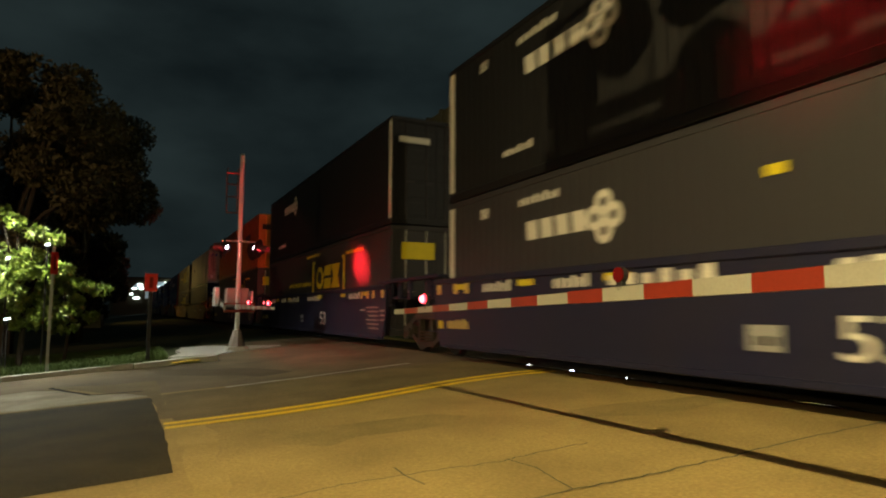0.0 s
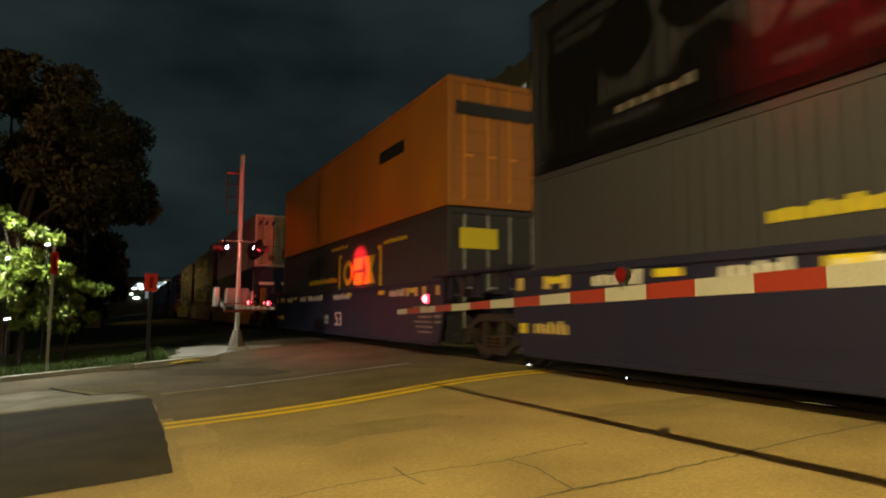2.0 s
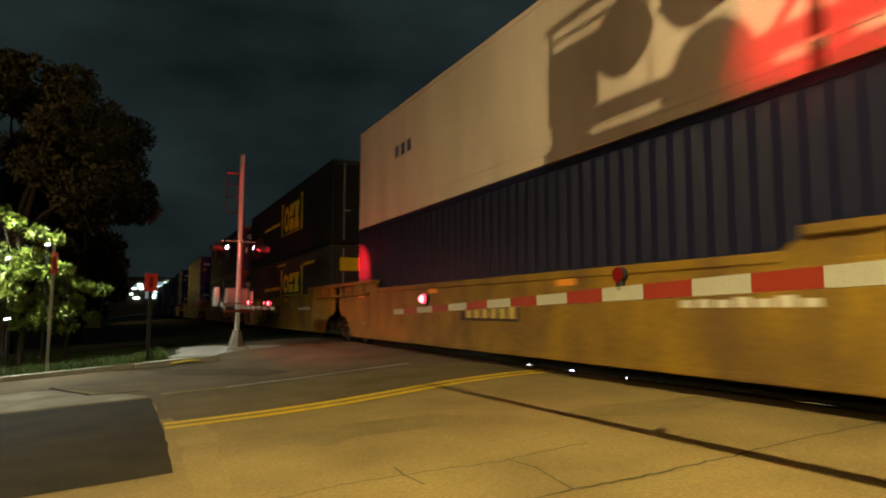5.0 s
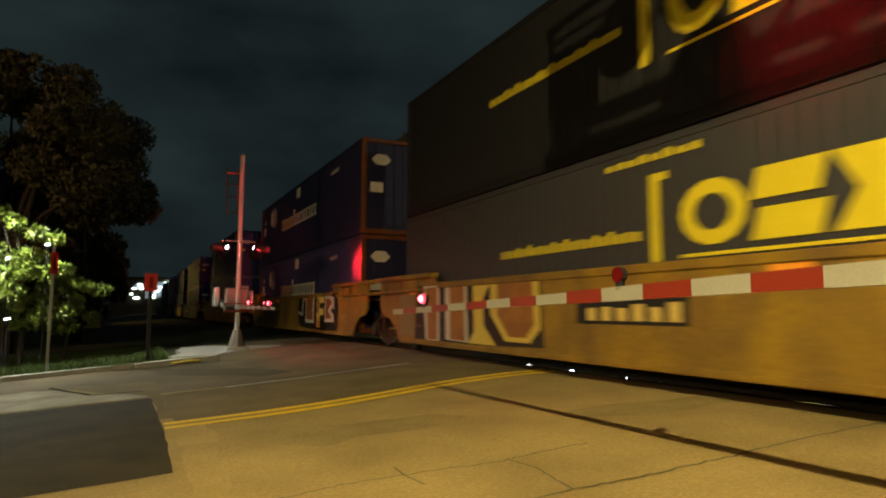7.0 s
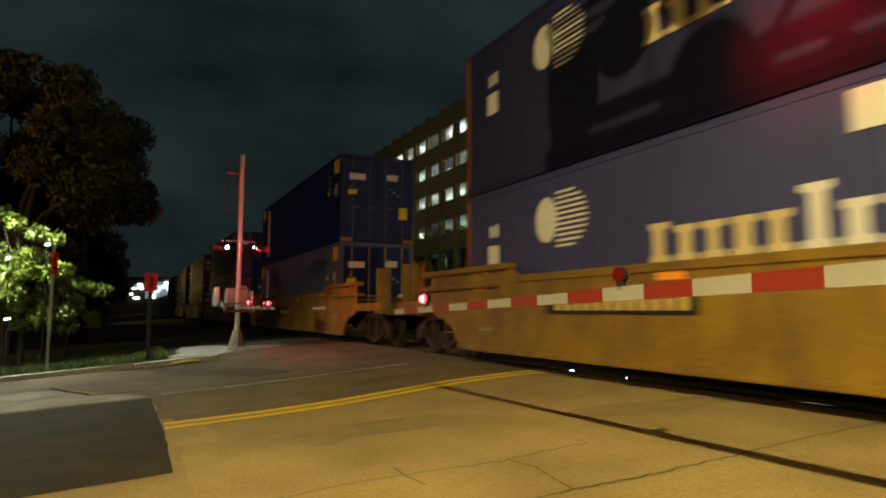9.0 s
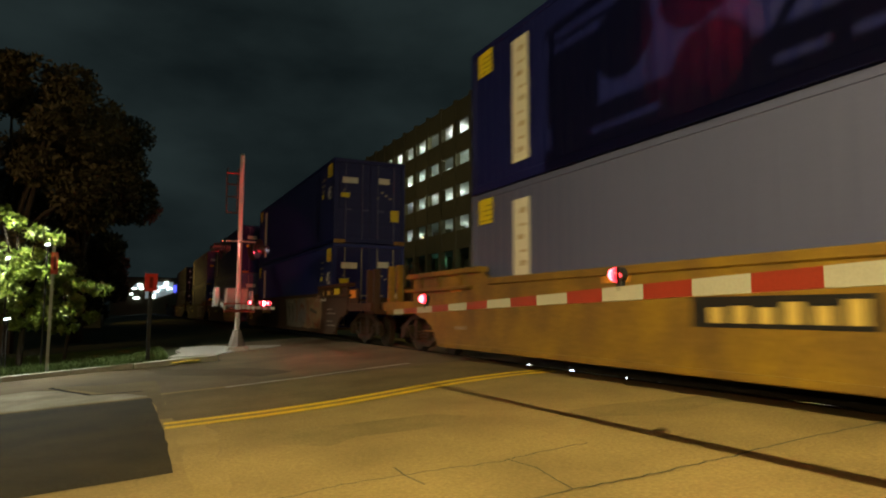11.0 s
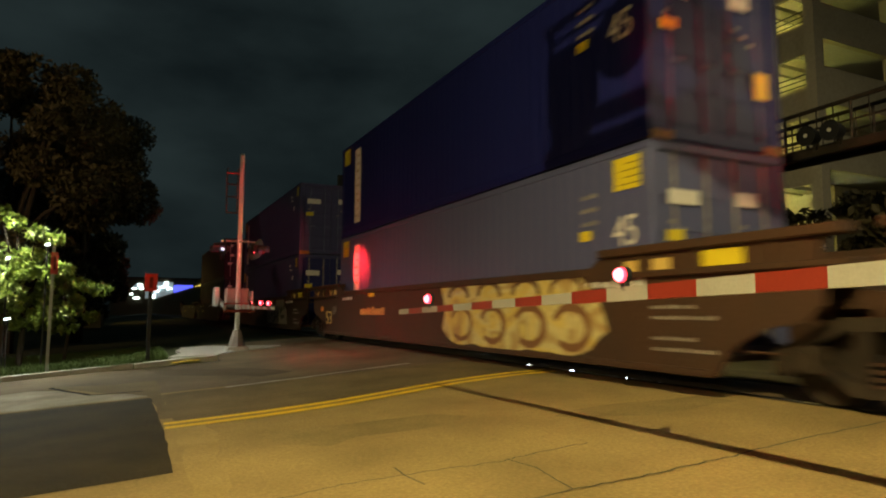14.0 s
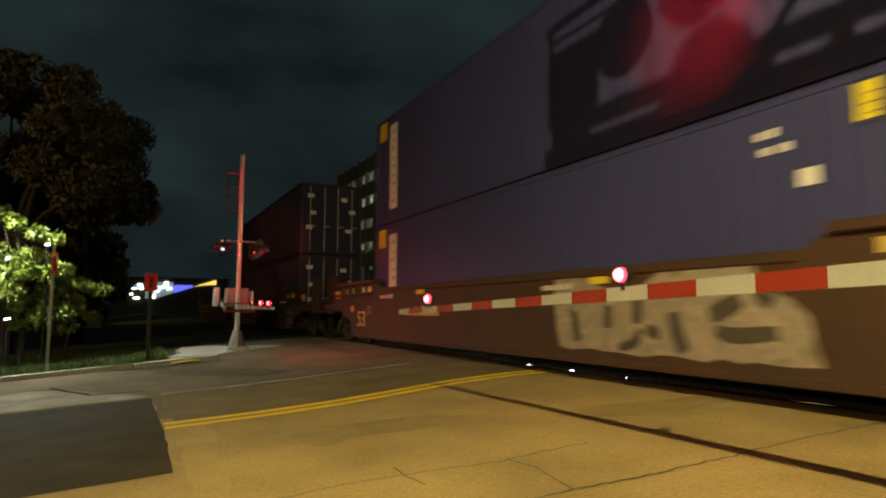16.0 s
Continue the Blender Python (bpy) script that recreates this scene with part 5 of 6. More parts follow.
def load(key, length):
    """The lower and the upper container of a unit, with their markings."""
    if key == "U0":
        lo = container(length, P_GREY, "grey corrugated container with white diamond emblem", 0.24, 0.006, post=P_GREY)
        up = container(length, P_BLACK_SHADED, "dark corrugated container with white diamond emblem on top, shade in its paint", 0.24, 0.012, rods=P_GREY)
        for c in (lo, up):
            diamond_logo(c, 11.18, 2.0, 1.0, WHITE_PAINT)
            plate(c, "stencil", 8.3, 8.55, 2.08, 2.2, YELLOW_PAINT, "small yellow stencil")
            bars(c, 12.99, 14.0, 0.52, 0.66, WHITE_PAINT, 6)
            bars(c, 12.26, 13.46, 2.46, 2.62, WHITE_PAINT, 8)
            plate(c, "trim_strip", length - 0.24, length - 0.05, 0.2, H40 - 0.12, WHITE_PAINT, "white end strip")
            bars(c, 14.5, 14.8, 2.4, 2.66, WHITE_PAINT, 3)
    elif key in ("U1", "U2", "U4"):
        lo = container(length, P_GREY, "grey corrugated container with yellow bracketed block emblem", 0.24, 0.012, door_paint=P_GREY)
        bracket_logo(lo, 7.9, 3.99, 1.27, 2.42, YELLOW_PAINT)
        bars(lo, 8.11, 11.72, 1.57, 1.75, YELLOW_PAINT, 21)
        bars(lo, 7.06, 8.84, 2.60, 2.72, YELLOW_PAINT, 8)
        bars(lo, 2.24, 3.9, 2.41, 2.53, YELLOW_PAINT, 15)
        end_plate(lo, "end_panel", -1.0, -0.05, 2.0, 2.45, YELLOW_PAINT, "yellow end panel")
        if key == "U1":
            up = container(length, P_BLACK_SHADED, "dark corrugated container with white diamond emblem on top, shade in its paint", 0.24, 0.012, post=P_BLACK_SHADED, rods=P_GREY)
            diamond_logo(up, 10.95, 2.05, 1.0, WHITE_PAINT)
            bars(up, 12.6, 14.1, 0.50, 0.64, WHITE_PAINT, 6)
            plate(up, "trim_strip", 0.02, 0.2, 0.15, H40 - 0.12, WHITE_PAINT, "white leading edge strip")
            end_plate(up, "end_bar", -1.1, -0.2, 2.2, 2.36, WHITE_PAINT)
        elif key == "U2":
            up = container(length, P_ORANGE, "orange corrugated container with dark panel on top", 0.24, 0.012, rods=ORANGE_PAINT)
            plate(up, "dark_panel", 2.5, 4.25, 1.72, 2.05, BLACK_PAINT, "dark lettering panel")
            end_plate(up, "end_panel", -1.1, 1.0, 2.05, 2.35, BLACK_PAINT, "dark end panel")
        else:
            up = container(length, P_BLACK_SHADED, "dark corrugated container with yellow bracketed block emblem on top, shade in its paint", 0.24, 0.012)
            bracket_logo(up, 8.0, 4.22, 0.98, 2.46, YELLOW_PAINT)
            bars(up, 8.41, 12.08, 1.59, 1.77, YELLOW_PAINT, 21)
    elif key == "U3":
        lo = container(length, P_INK, "very dark blue container with white corner post", 0.30, 0.02, rods=P_NAVY)
        plate(lo, "trim_strip", 0.02, 0.22, 0.15, H40 - 0.12, WHITE_PAINT, "white leading edge strip")
        end_plate(lo, "end_emblem", -1.0, -0.2, 1.95, 2.1, WHITE_PAINT)
        end_plate(lo, "end_emblem", 0.2, 1.0, 1.95, 2.1, WHITE_PAINT)
        up = container(length, P_WHITE, "weathered white container with dark blue letters shapes on top", 0.6, 0.004, rods=RUST, door_paint=P_STAINED)
        plate(up, "rub_rail", 0.1, length - 0.1, 0.30, 0.36, P_WHITE)
        for i in range(3):
            zc, xc = 2.42, -1.0 + 0.34 * i
            part("end_emblem", one_prism([(xc - 0.12, zc - 0.12), (xc - 0.04, zc + 0.12), (xc + 0.10, zc + 0.12), (xc + 0.02, zc - 0.12)], "y", -0.008, -0.002), P_BLUE, up, "blue slanted mark")
            plate(up, "emblem_block", 12.3 + 0.4 * i, 12.5 + 0.4 * i, 1.55, 1.85, P_BLUE, "blue block shape")
        for k, (x0, z0, w, h) in enumerate(((-1.1, 0.45, 0.2, 0.2), (0.2, 0.5, 0.45, 0.5), (0.72, 0.3, 0.3, 0.7), (-0.55, 0.35, 0.35, 0.3))):
            end_plate(up, "rust_patch", x0, x0 + w, z0, z0 + h, WHITE_PAINT if k == 0 else RUST_STAIN, "rust patch on the door" if k else "small white label", y=0.026 if k else -0.008)
        plate(up, "placard", 1.82, 1.98, 0.0, 1.45, RUST, "rusty streak plate")
    elif key == "U5":
        lo = container(length, P_SLATE, "slate blue container with cream block emblem and striped disc", 0.24, 0.010, post=P_POST, rods=P_DARK, door_paint=P_DARK)
        up = container(length, P_DARK, "dark blue container with cream block emblem on top", 0.24, 0.010, post=P_POST, rods=P_DARK)
        for c in (lo, up):
            half_disc(c, 13.2, 2.1, 0.47, WHITE_PAINT)
            stack_logo(c, 5.16, 11.06, 1.26, WHITE_PAINT)
            plate(c, "placard", 7.78, 8.38, 2.33, 2.74, WHITE_PAINT, "cream placard")
            bars(c, 2.48, 3.34, 2.34, 2.48, WHITE_PAINT, 6)
            plate(c, "stencil", 14.88, 15.25, 1.45, 1.85, WHITE_PAINT, "white stencil")
            bars(c, 14.9, 15.25, 2.0, 2.3, WHITE_PAINT, 2)
            hexes(c, 2.25)
            end_plate(c, "end_placard", -1.05, -0.65, 1.25, 1.55, WHITE_PAINT, "white placard")
            end_plate(c, "end_placard", 0.7, 1.05, 0.7, 0.95, WHITE_PAINT, "white placard")
    elif key in ("U6", "U7", "U8", "U9"):
        pl, pu, words = {"U6": (P_LGREY, P_NAVY, ("light grey", "navy blue")), "U7": (P_BLUE, P_NAVY, ("blue", "navy blue")), "U8": (P_LGREY, P_NAVY, ("light grey", "navy blue")), "U9": (P_SLATE, P_SLATE, ("slate blue", "slate blue"))}[key]
        lo = container(length, pl, words[0] + " corrugated container with yellow placard and white strip", 0.28, 0.020 if key == "U7" else 0.008, rods=ROD_PALE, door_paint=P_NAVY if key != "U8" else P_LGREY)
        up = container(length, pu, words[1] + " corrugated container with white strip on top", 0.28, 0.020 if key == "U7" else 0.010, rods=P_LGREY)
        strip_at = {"U8": 1.85, "U9": 1.55}.get(key, 2.05)
        for c in (lo, up):
            plate(c, "height_strip", length - strip_at, length - strip_at + 0.5, 0.35, 2.60, WHITE_PAINT, "white vertical strip near the trailing end")
            for k in range(9):
                z, y = 0.50 + 0.23 * k, length - strip_at + (0.10 if k % 3 else 0.16)
                bars(c, y, y + 0.22, z, z + (0.07 if k % 2 else 0.13), TAN_PRINT, 3, x=-1.303)
            for y in (length - 0.80, 0.36 if key == "U9" else 0.23):
                for k in range(4):
                    wid = (0.18 if key == "U9" and y < 1 else 0.44) * (1.0, 0.7, 0.85, 0.6)[k]
                    bars(c, y, y + wid, 2.35 + 0.095 * k, 2.375 + 0.095 * k, BLACK_PAINT, 4, x=-1.303)
            plate(c, "warning_placard", length - 0.82, length - 0.30, 2.30, 2.78, YELLOW_PAINT, "yellow warning placard")
            if key == "U9":
                plate(c, "warning_placard", 0.34, 0.56, 2.40, 2.76, YELLOW_PAINT, "yellow warning placard")
                bars(c, 1.25, 1.7, 2.28, 2.40, WHITE_PAINT, 2)
                bars(c, 1.40, 1.72, 2.46, 2.58, WHITE_PAINT, 2)
                plate(c, "stencil", 0.96, 1.18, 1.88, 2.06, WHITE_PAINT, "white stencil")
            else:
                plate(c, "warning_placard", 0.20, 0.72, 2.29, 2.74, YELLOW_PAINT, "yellow warning placard")
                lettering("numeral", "45", 0.60, WHITE_PAINT, c, (-1.300, 0.75, 1.52), "white figures 45", 0.8)
                for z in (1.85, 2.05, 2.25):
                    bars(c, 1.1, 1.5, z + 0.02, z + 0.10, STENCIL_PAINT, 5)
                plate(c, "stencil", 1.25, 1.5, 1.65, 1.8, YELLOW_PAINT)
            if c is up:
                for x0 in (-1.28, 0.88):
                    end_plate(c, "twist_lock", x0, x0 + 0.40, -0.02, 0.11, LOCK_PAINT, "worn orange corner lock", y=-0.012)
            bars_x = (-0.95, -0.80, 0.25, 0.40, 0.55, 0.70)
            for k, xb in enumerate(bars_x):
                end_plate(c, "end_stencil", xb, xb + 0.09, 1.78 - 0.1 * (k % 3), 1.84 - 0.1 * (k % 3), STENCIL_PAINT, y=0.030)
            end_plate(c, "end_placard", -1.0, -0.45, 2.05, 2.25, WHITE_PAINT, "white end placard")
            end_plate(c, "end_placard", -1.05, -0.75, 1.55, 1.7, YELLOW_PAINT, "yellow end placard")
            end_plate(c, "end_placard", 0.75, 1.05, 0.8, 1.2, YELLOW_PAINT if c is up else WHITE_PAINT, "end placard")
            end_plate(c, "end_placard", 0.3, 0.7, 2.1, 2.3, WHITE_PAINT, "white end placard")
    else:
        pl, pu = P_WORN, P_WORN
        lo = container(length, pl, "dark weathered corrugated container", 0.28, 0.03)
        up = container(length, pu, "dark weathered corrugated container on top", 0.28, 0.03)
        for c in (lo, up):
            for x0, z in ((-1.0, 2.3), (-0.9, 1.6), (0.4, 2.2), (0.75, 1.7), (-1.05, 1.0), (0.6, 0.9)):
                end_plate(c, "end_placard", x0, x0 + 0.26, z, z + 0.16, WHITE_PAINT, "white end placard")
    return lo, up


for k, (c0, length, key, paint, style, ends) in enumerate(UNITS):
    words = {"blue": "dark blue well car with white stencils", "yellow": "yellow well car with graffiti and black panel", "brown": "rust-brown well car with graffiti"}[style]
    car = well_car(paint, words, ends, style)
    car_marks(car, style, k)
    zl = 0.46 if key == "U3" else Z_LOW[style]
    MOVERS.append((car, c0, 0.0))
    if key == "empty":
        continue
    lo, up = load(key, length)
    MOVERS += [(lo, c0 - length / 2, zl), (up, c0 - length / 2, zl + H40 + 0.03)]
    if key == "U4":
        block_art(car, True)
    elif key == "U5":
        block_art(car)
    elif key == "U7":
        mural(car, [(-0.75, 1.52), (-1.0, 1.1), (-1.2, 0.40), (-3.0, 0.36), (-3.9, 0.38), (-4.35, 0.7), (-4.3, 1.15), (-4.0, 1.53), (-2.4, 1.55)], SWIRL_SILVER,
              [[(-3.3, 0.95), (-3.6, 1.2), (-4.0, 1.05)], [(-2.1, 1.3), (-2.3, 0.8), (-2.2, 0.5)], [(-3.2, 0.72), (-3.5, 0.62), (-3.7, 0.75)], [(-2.7, 1.4), (-3.0, 1.0), (-2.8, 0.55)], [(-1.5, 1.2), (-1.7, 0.9), (-1.6, 0.6)]],
              [FADED_RED, INK, FADED], 0.11, 31)
        mural(car, [(-4.02, 1.53), (-4.32, 1.15), (-4.37, 0.7), (-3.92, 0.38), (-5.2, 0.37), (-6.3, 0.38), (-6.4, 0.9), (-6.3, 1.5), (-5.4, 1.55)], SWIRL_RUST,
              [[(-4.55, 1.35), (-4.7, 0.9), (-4.55, 0.5)], [(-4.9, 1.05), (-5.3, 0.98), (-5.8, 0.92)], [(-4.5, 0.62), (-4.8, 0.72), (-5.0, 0.5)], [(-5.5, 0.55), (-5.9, 0.48), (-6.1, 0.62)]],
              [FADED_RED, INK, FADED_RED], 0.09, 33)
    elif key == "U8":
        loops = []
        for yc in (-1.9, -3.1, -4.3, -5.4):
            loops.append([(yc + 0.42 * math.cos(a), 0.74 + 0.30 * math.sin(a)) for a in [0.4 + k * 0.72 for k in range(8)]])
            loops.append([(yc + 0.1 + 0.40 * math.cos(a), 1.22 + 0.28 * math.sin(a)) for a in [0.1 + k * 0.5 for k in range(7)]])
        mural(car, [(-0.95, 1.53), (-1.2, 1.0), (-1.05, 0.62), (-1.5, 0.36), (-3.0, 0.34), (-5.6, 0.34), (-6.2, 0.7), (-6.0, 1.2), (-5.5, 1.55), (-3.0, 1.55)], SWIRL_YELLOW, loops, [SPRAY_BROWN, SPRAY_UMBER], 0.10, 32)
    elif key == "U9":
        mural(car, [(-1.78, 1.05), (-1.9, 0.44), (-3.4, 0.43), (-4.6, 0.43), (-5.95, 0.45), (-5.85, 0.95), (-5.45, 1.2), (-5.2, 1.54), (-4.0, 1.5), (-3.5, 1.2), (-2.2, 1.5), (-1.75, 1.5)], SWIRL_CREAM,
              [[(-2.23, 0.97), (-2.33, 0.55)], [(-2.99, 1.06), (-2.98, 0.75)], [(-3.56, 1.14), (-3.55, 0.82)], [(-3.7, 0.77), (-3.93, 0.68)], [(-4.17, 0.97), (-4.22, 0.7), (-4.33, 0.50)], [(-4.7, 0.93), (-4.85, 0.98), (-5.12, 1.10)], [(-4.78, 0.78), (-5.0, 0.72), (-5.55, 0.76)], [(-3.2, 0.50), (-3.5, 0.58), (-3.6, 0.75)], [(-5.3, 1.2), (-5.5, 1.05)]],
              [INK], 0.15, 33)

# ---- parking garage beyond the railway ----
GX, G0, BAY, NB = 28.0, 28.9, 3.25, 20
GZ0 = -0.4
FLOODS = ((29.1, 5.4), (40.3, 5.9), (47.7, 6.2))
# glowing strips hidden by the train, added so that the rails show glints
GLINT_STRIPS = ((46.6, 0.10), (42.0, 0.14), (36.6, 0.22), (31.2, 0.08), (24.2, 0.22), (18.4, 0.06))
cools = [glow("garage_lamp_cool", (0.80, 1.0, 0.82), 55), glow("garage_lamp_dim", (0.80, 1.0, 0.78), 22), glow("garage_lamp_bright", (0.86, 1.0, 0.86), 120)]
warm = glow("stair_lamp", (1.0, 0.93, 0.24), 95)
green = glow("green_lamp", (0.30, 1.0, 0.66), 14)
garage = thing("parking_garage", "tall tan concrete parking garage with lit open decks", "parking garage", (0, 0, GZ0))
GZ = [0.0, 8.5, 11.65, 14.75, 17.8, 21.0]
Y1 = G0 + BAY * NB
for i, z in enumerate(GZ[1:]):
    top = i == len(GZ) - 2
    part("deck", one_box(GX + 0.5, GX + 17, G0, Y1, z - 0.9, z - 0.5), GARAGE_DECK, garage, "concrete parking deck")
    part("spandrel", one_box(GX, GX + 0.3, G0 - 0.02, Y1, z - 1.2, z + 0.62 if not top else z + 0.75), GARAGE_WALL, garage, "tan concrete spandrel wall")
for b in range(NB + 1):
    y = G0 + b * BAY
    part("column", one_box(GX - 0.12, GX + 0.45, y - 0.25, y + 0.25, 0, GZ[-1] + 1.0, bevel=0.03), GARAGE_WALL, garage, "tan concrete column")
part("back_wall", one_box(GX + 17, GX + 17.3, G0, Y1, 0, GZ[-1]), GARAGE_WALL, garage)
part("corner_wall", one_box(GX - 0.15, GX + 0.5, 24.87, G0 - 0.27, 0, GZ[-1] + 1.2), GARAGE_WALL, garage, "blank tan corner wall")
for i, z in enumerate(GZ[:-1]):
    za, zc = (z, z + 2.6) if i else (5.0, 7.4)
    part("ramp_slab", one_prism([(G0 + 1, za - 0.35), (Y1 - 1, zc - 0.35), (Y1 - 1, zc), (G0 + 1, za)], "x", GX + 5.6, GX + 7.6), GARAGE_DECK, garage, "sloping parking ramp")
for b in range(NB):
    y = G0 + b * BAY + 0.9
    part("inner_column", one_box(GX + 4.4, GX + 4.9, y, y + 0.5, 0, GZ[-1] - 0.9), GARAGE_WALL, garage, "inner concrete column")
part("ramp_wall", one_box(GX + 8.0, GX + 8.2, G0 + 1, Y1 - 1, 0, GZ[-1] - 1), GARAGE_PALE, garage, "pale inner ramp wall")
grng = random.Random(4)
for i in range(len(GZ) - 1):
    for b in range(NB):
        if grng.random() < 0.72 or b < 2:
            y = G0 + (b + grng.uniform(0.35, 0.75)) * BAY
            x, z = GX + min(4.2, max(1.3, 36.0 / (GZ[i] + 0.5))), GZ[i + 1] - 1.55
            big = 0.42 if grng.random() < 0.25 else 0.22
            part("deck_lamp", one_box(x - 0.1, x + 0.1, y - big, y + big, z - 0.06, z + 0.05, bevel=0.01), green if i == 0 else grng.choice(cools), garage, "deck strip lamp")
            part("lamp_rod", one_tube((x, y, z + 0.05), (x, y, z + 0.66), 0.015, seg=6), DARK_METAL, garage)
glint_glow = glow("glint_strip_glow", (0.8, 0.92, 1.0), 28)
flood = glow("flood_glow", (0.8, 0.92, 1.0), 180)
for y, z in FLOODS:
    part("floodlight", one_tube((GX - 0.62, y, z - GZ0), (GX - 0.5, y, z - GZ0), 0.09, 0.12, seg=12), flood, garage, "white floodlight")
    part("floodlight_bracket", one_box(GX - 0.5, GX - 0.1, y - 0.05, y + 0.05, z - GZ0 - 0.05, z - GZ0 + 0.05), DARK_METAL, garage)
for y, w in GLINT_STRIPS:
    part("glint_strip", one_box(GX - 0.34, GX - 0.28, y - w, y + w, 2.25 - GZ0, 3.3 - GZ0, bevel=0.01), glint_glow, garage, "tall white glowing strip, added for the glints on the rails")
# stair tower with flights, solid parapets, landings and rails
TY0, TY1 = 21.1, 24.85
part("stair_back_wall", one_box(GX + 4.0, GX + 4.3, TY0, TY1, 0, GZ[-1] + 1), GARAGE_PALE, garage, "pale stair back wall")
part("stair_side_wall", one_box(GX + 0.5, GX + 4.3, TY1, TY1 + 0.2, 0, GZ[-1] + 1), GARAGE_WALL, garage)
part("stair_column", one_box(GX - 0.2, GX + 0.4, TY0 - 0.55, TY0, 0, GZ[-1] + 1.2), GARAGE_WALL, garage, "tan stair column")
SZ = [0.0, 2.2, 5.35, 8.5, 11.65, 14.75, 17.8, 21.0]
for i in range(len(SZ) - 1):
    z0, z1 = SZ[i], SZ[i + 1]
    zr = z0 + 0.76 * (z1 - z0)
    part("landing", one_box(GX + 0.1, GX + 4.0, 23.9, TY1, z1 - 0.2, z1), GARAGE_PALE, garage, "stair landing")
    part("landing", one_box(GX + 0.1, GX + 4.0, TY0, TY0 + 0.7, zr - 0.2, zr), GARAGE_PALE, garage, "stair landing")
    n = 10
    for za, zb2, x0, x1 in ((z0, zr, GX + 0.26, GX + 1.6), (z1, zr, GX + 2.0, GX + 3.6)):
        run = TY0 + 0.7 - 23.9
        outline = [(23.9, za - 0.3)]
        for k in range(n):
            zk = za + (zb2 - za) * (k + 0.5) / n
            outline += [(23.9 + run * k / n, zk), (23.9 + run * (k + 0.96) / n, zk)]
        outline.append((TY0 + 0.7, zb2 - 0.3))
        part("stair_flight", one_prism(outline, "x", x0, x1), GARAGE_PALE, garage, "concrete stair flight")
        part("handrail", one_tube((x0, 23.9, za + 1.0), (x0, TY0 + 0.7, zb2 + 1.0), 0.03, seg=6), DARK_METAL, garage)
    part("stair_parapet", one_prism([(24.0, z0 - 0.35), (24.0, z0 + 0.45), (TY0 + 0.6, zr + 0.45), (TY0 + 0.6, zr - 0.35)], "x", GX + 0.08, GX + 0.22), GARAGE_WALL, garage, "sloped concrete stair parapet")
    for y in (24.05, 24.3, 24.55, 24.8):
        part("baluster", one_tube((GX + 0.15, y, z1), (GX + 0.15, y, z1 + 1.0), 0.022, seg=6), DARK_METAL, garage)
    for k in range(6):
        y = 23.7 + (TY0 + 0.8 - 23.7) * k / 5
        zk = z0 + (zr - z0) * (23.9 - y) / (23.2 - TY0)
        part("baluster", one_tube((GX + 0.15, y, zk + 0.4), (GX + 0.15, y, zk + 1.0), 0.018, seg=6), DARK_METAL, garage)
    part("landing_rail", one_tube((GX + 0.15, 23.9, z1 + 1.0), (GX + 0.15, TY1, z1 + 1.0), 0.03, seg=6), DARK_METAL, garage)
    part("stair_lamp", one_tube((GX + 0.75, 24.35, z1 - 1.45), (GX + 0.75, 24.35, z1 - 1.02), 0.36, 0.28, seg=14), warm, garage, "glowing yellow stair lamp")
    part("lamp_stem", one_tube((GX + 0.75, 24.35, z1 - 1.05), (GX + 0.75, 24.35, z1 - 0.2), 0.03, seg=6), DARK_METAL, garage)
# end bay beside the stair and the end face with open decks
EY = 18.4
for i, z in enumerate(GZ[1:]):
    part("end_bay_wall", one_box(GX + 0.3, GX + 0.5, EY + 0.3, TY0 - 0.55, z - 1.2, z + 0.25), GARAGE_PALE, garage, "pale end bay wall")
    for dz in (0.45, 0.70, 0.95):
        part("end_bay_rail", one_tube((GX + 0.4, EY + 0.3, z + dz), (GX + 0.4, TY0 - 0.55, z + dz), 0.03, seg=6), DARK_METAL, garage)
    part("end_spandrel", one_box(GX + 0.3, GX + 17, EY, EY + 0.3, z - 0.6, z + 1.15), GARAGE_PALE, garage, "pale end spandrel")
    part("end_deck", one_box(GX + 0.5, GX + 17, EY + 0.3, TY0 - 0.55, z - 0.6, z - 0.3), GARAGE_DECK, garage)
for x in (GX - 0.1, GX + 6, GX + 12):
    part("end_column", one_box(x, x + 0.6, EY - 0.1, EY + 0.4, 0, GZ[-1] + 0.5), GARAGE_PALE, garage)
part("end_inner_wall", one_box(GX + 4.3, GX + 17, TY0 - 0.55, TY0 - 0.35, 0, GZ[-1]), GARAGE_WALL, garage)

# ---- signal cantilever on the far side ----
cant = thing("signal_cantilever", "dark steel signal cantilever with railed walkway and round signal heads", "railway signal", (15.0, 0, level(15)))
zb = -level(15)
for sx in (-0.42, 0.42):
    part("walkway_beam", one_box(sx - 0.06, sx + 0.06, 3.0, 13.75, zb + 4.66, zb + 4.90, bevel=0.02), WEATHERED, cant, "deep walkway beam")
    part("top_rail", one_tube((sx, 3.0, zb + 5.95), (sx, 13.75, zb + 5.70), 0.055, seg=8), WEATHERED, cant, "walkway top rail")
    part("middle_rail", one_tube((sx, 3.0, zb + 5.40), (sx, 13.75, zb + 5.28), 0.028, seg=6), WEATHERED, cant)
    for i in range(27):
        y = 13.72 - i * 0.41
        part("baluster", one_tube((sx, y, zb + 4.88), (sx, y, zb + 5.70 + 0.25 * i / 26), 0.035 if i % 4 == 0 else 0.016, seg=6), WEATHERED, cant)
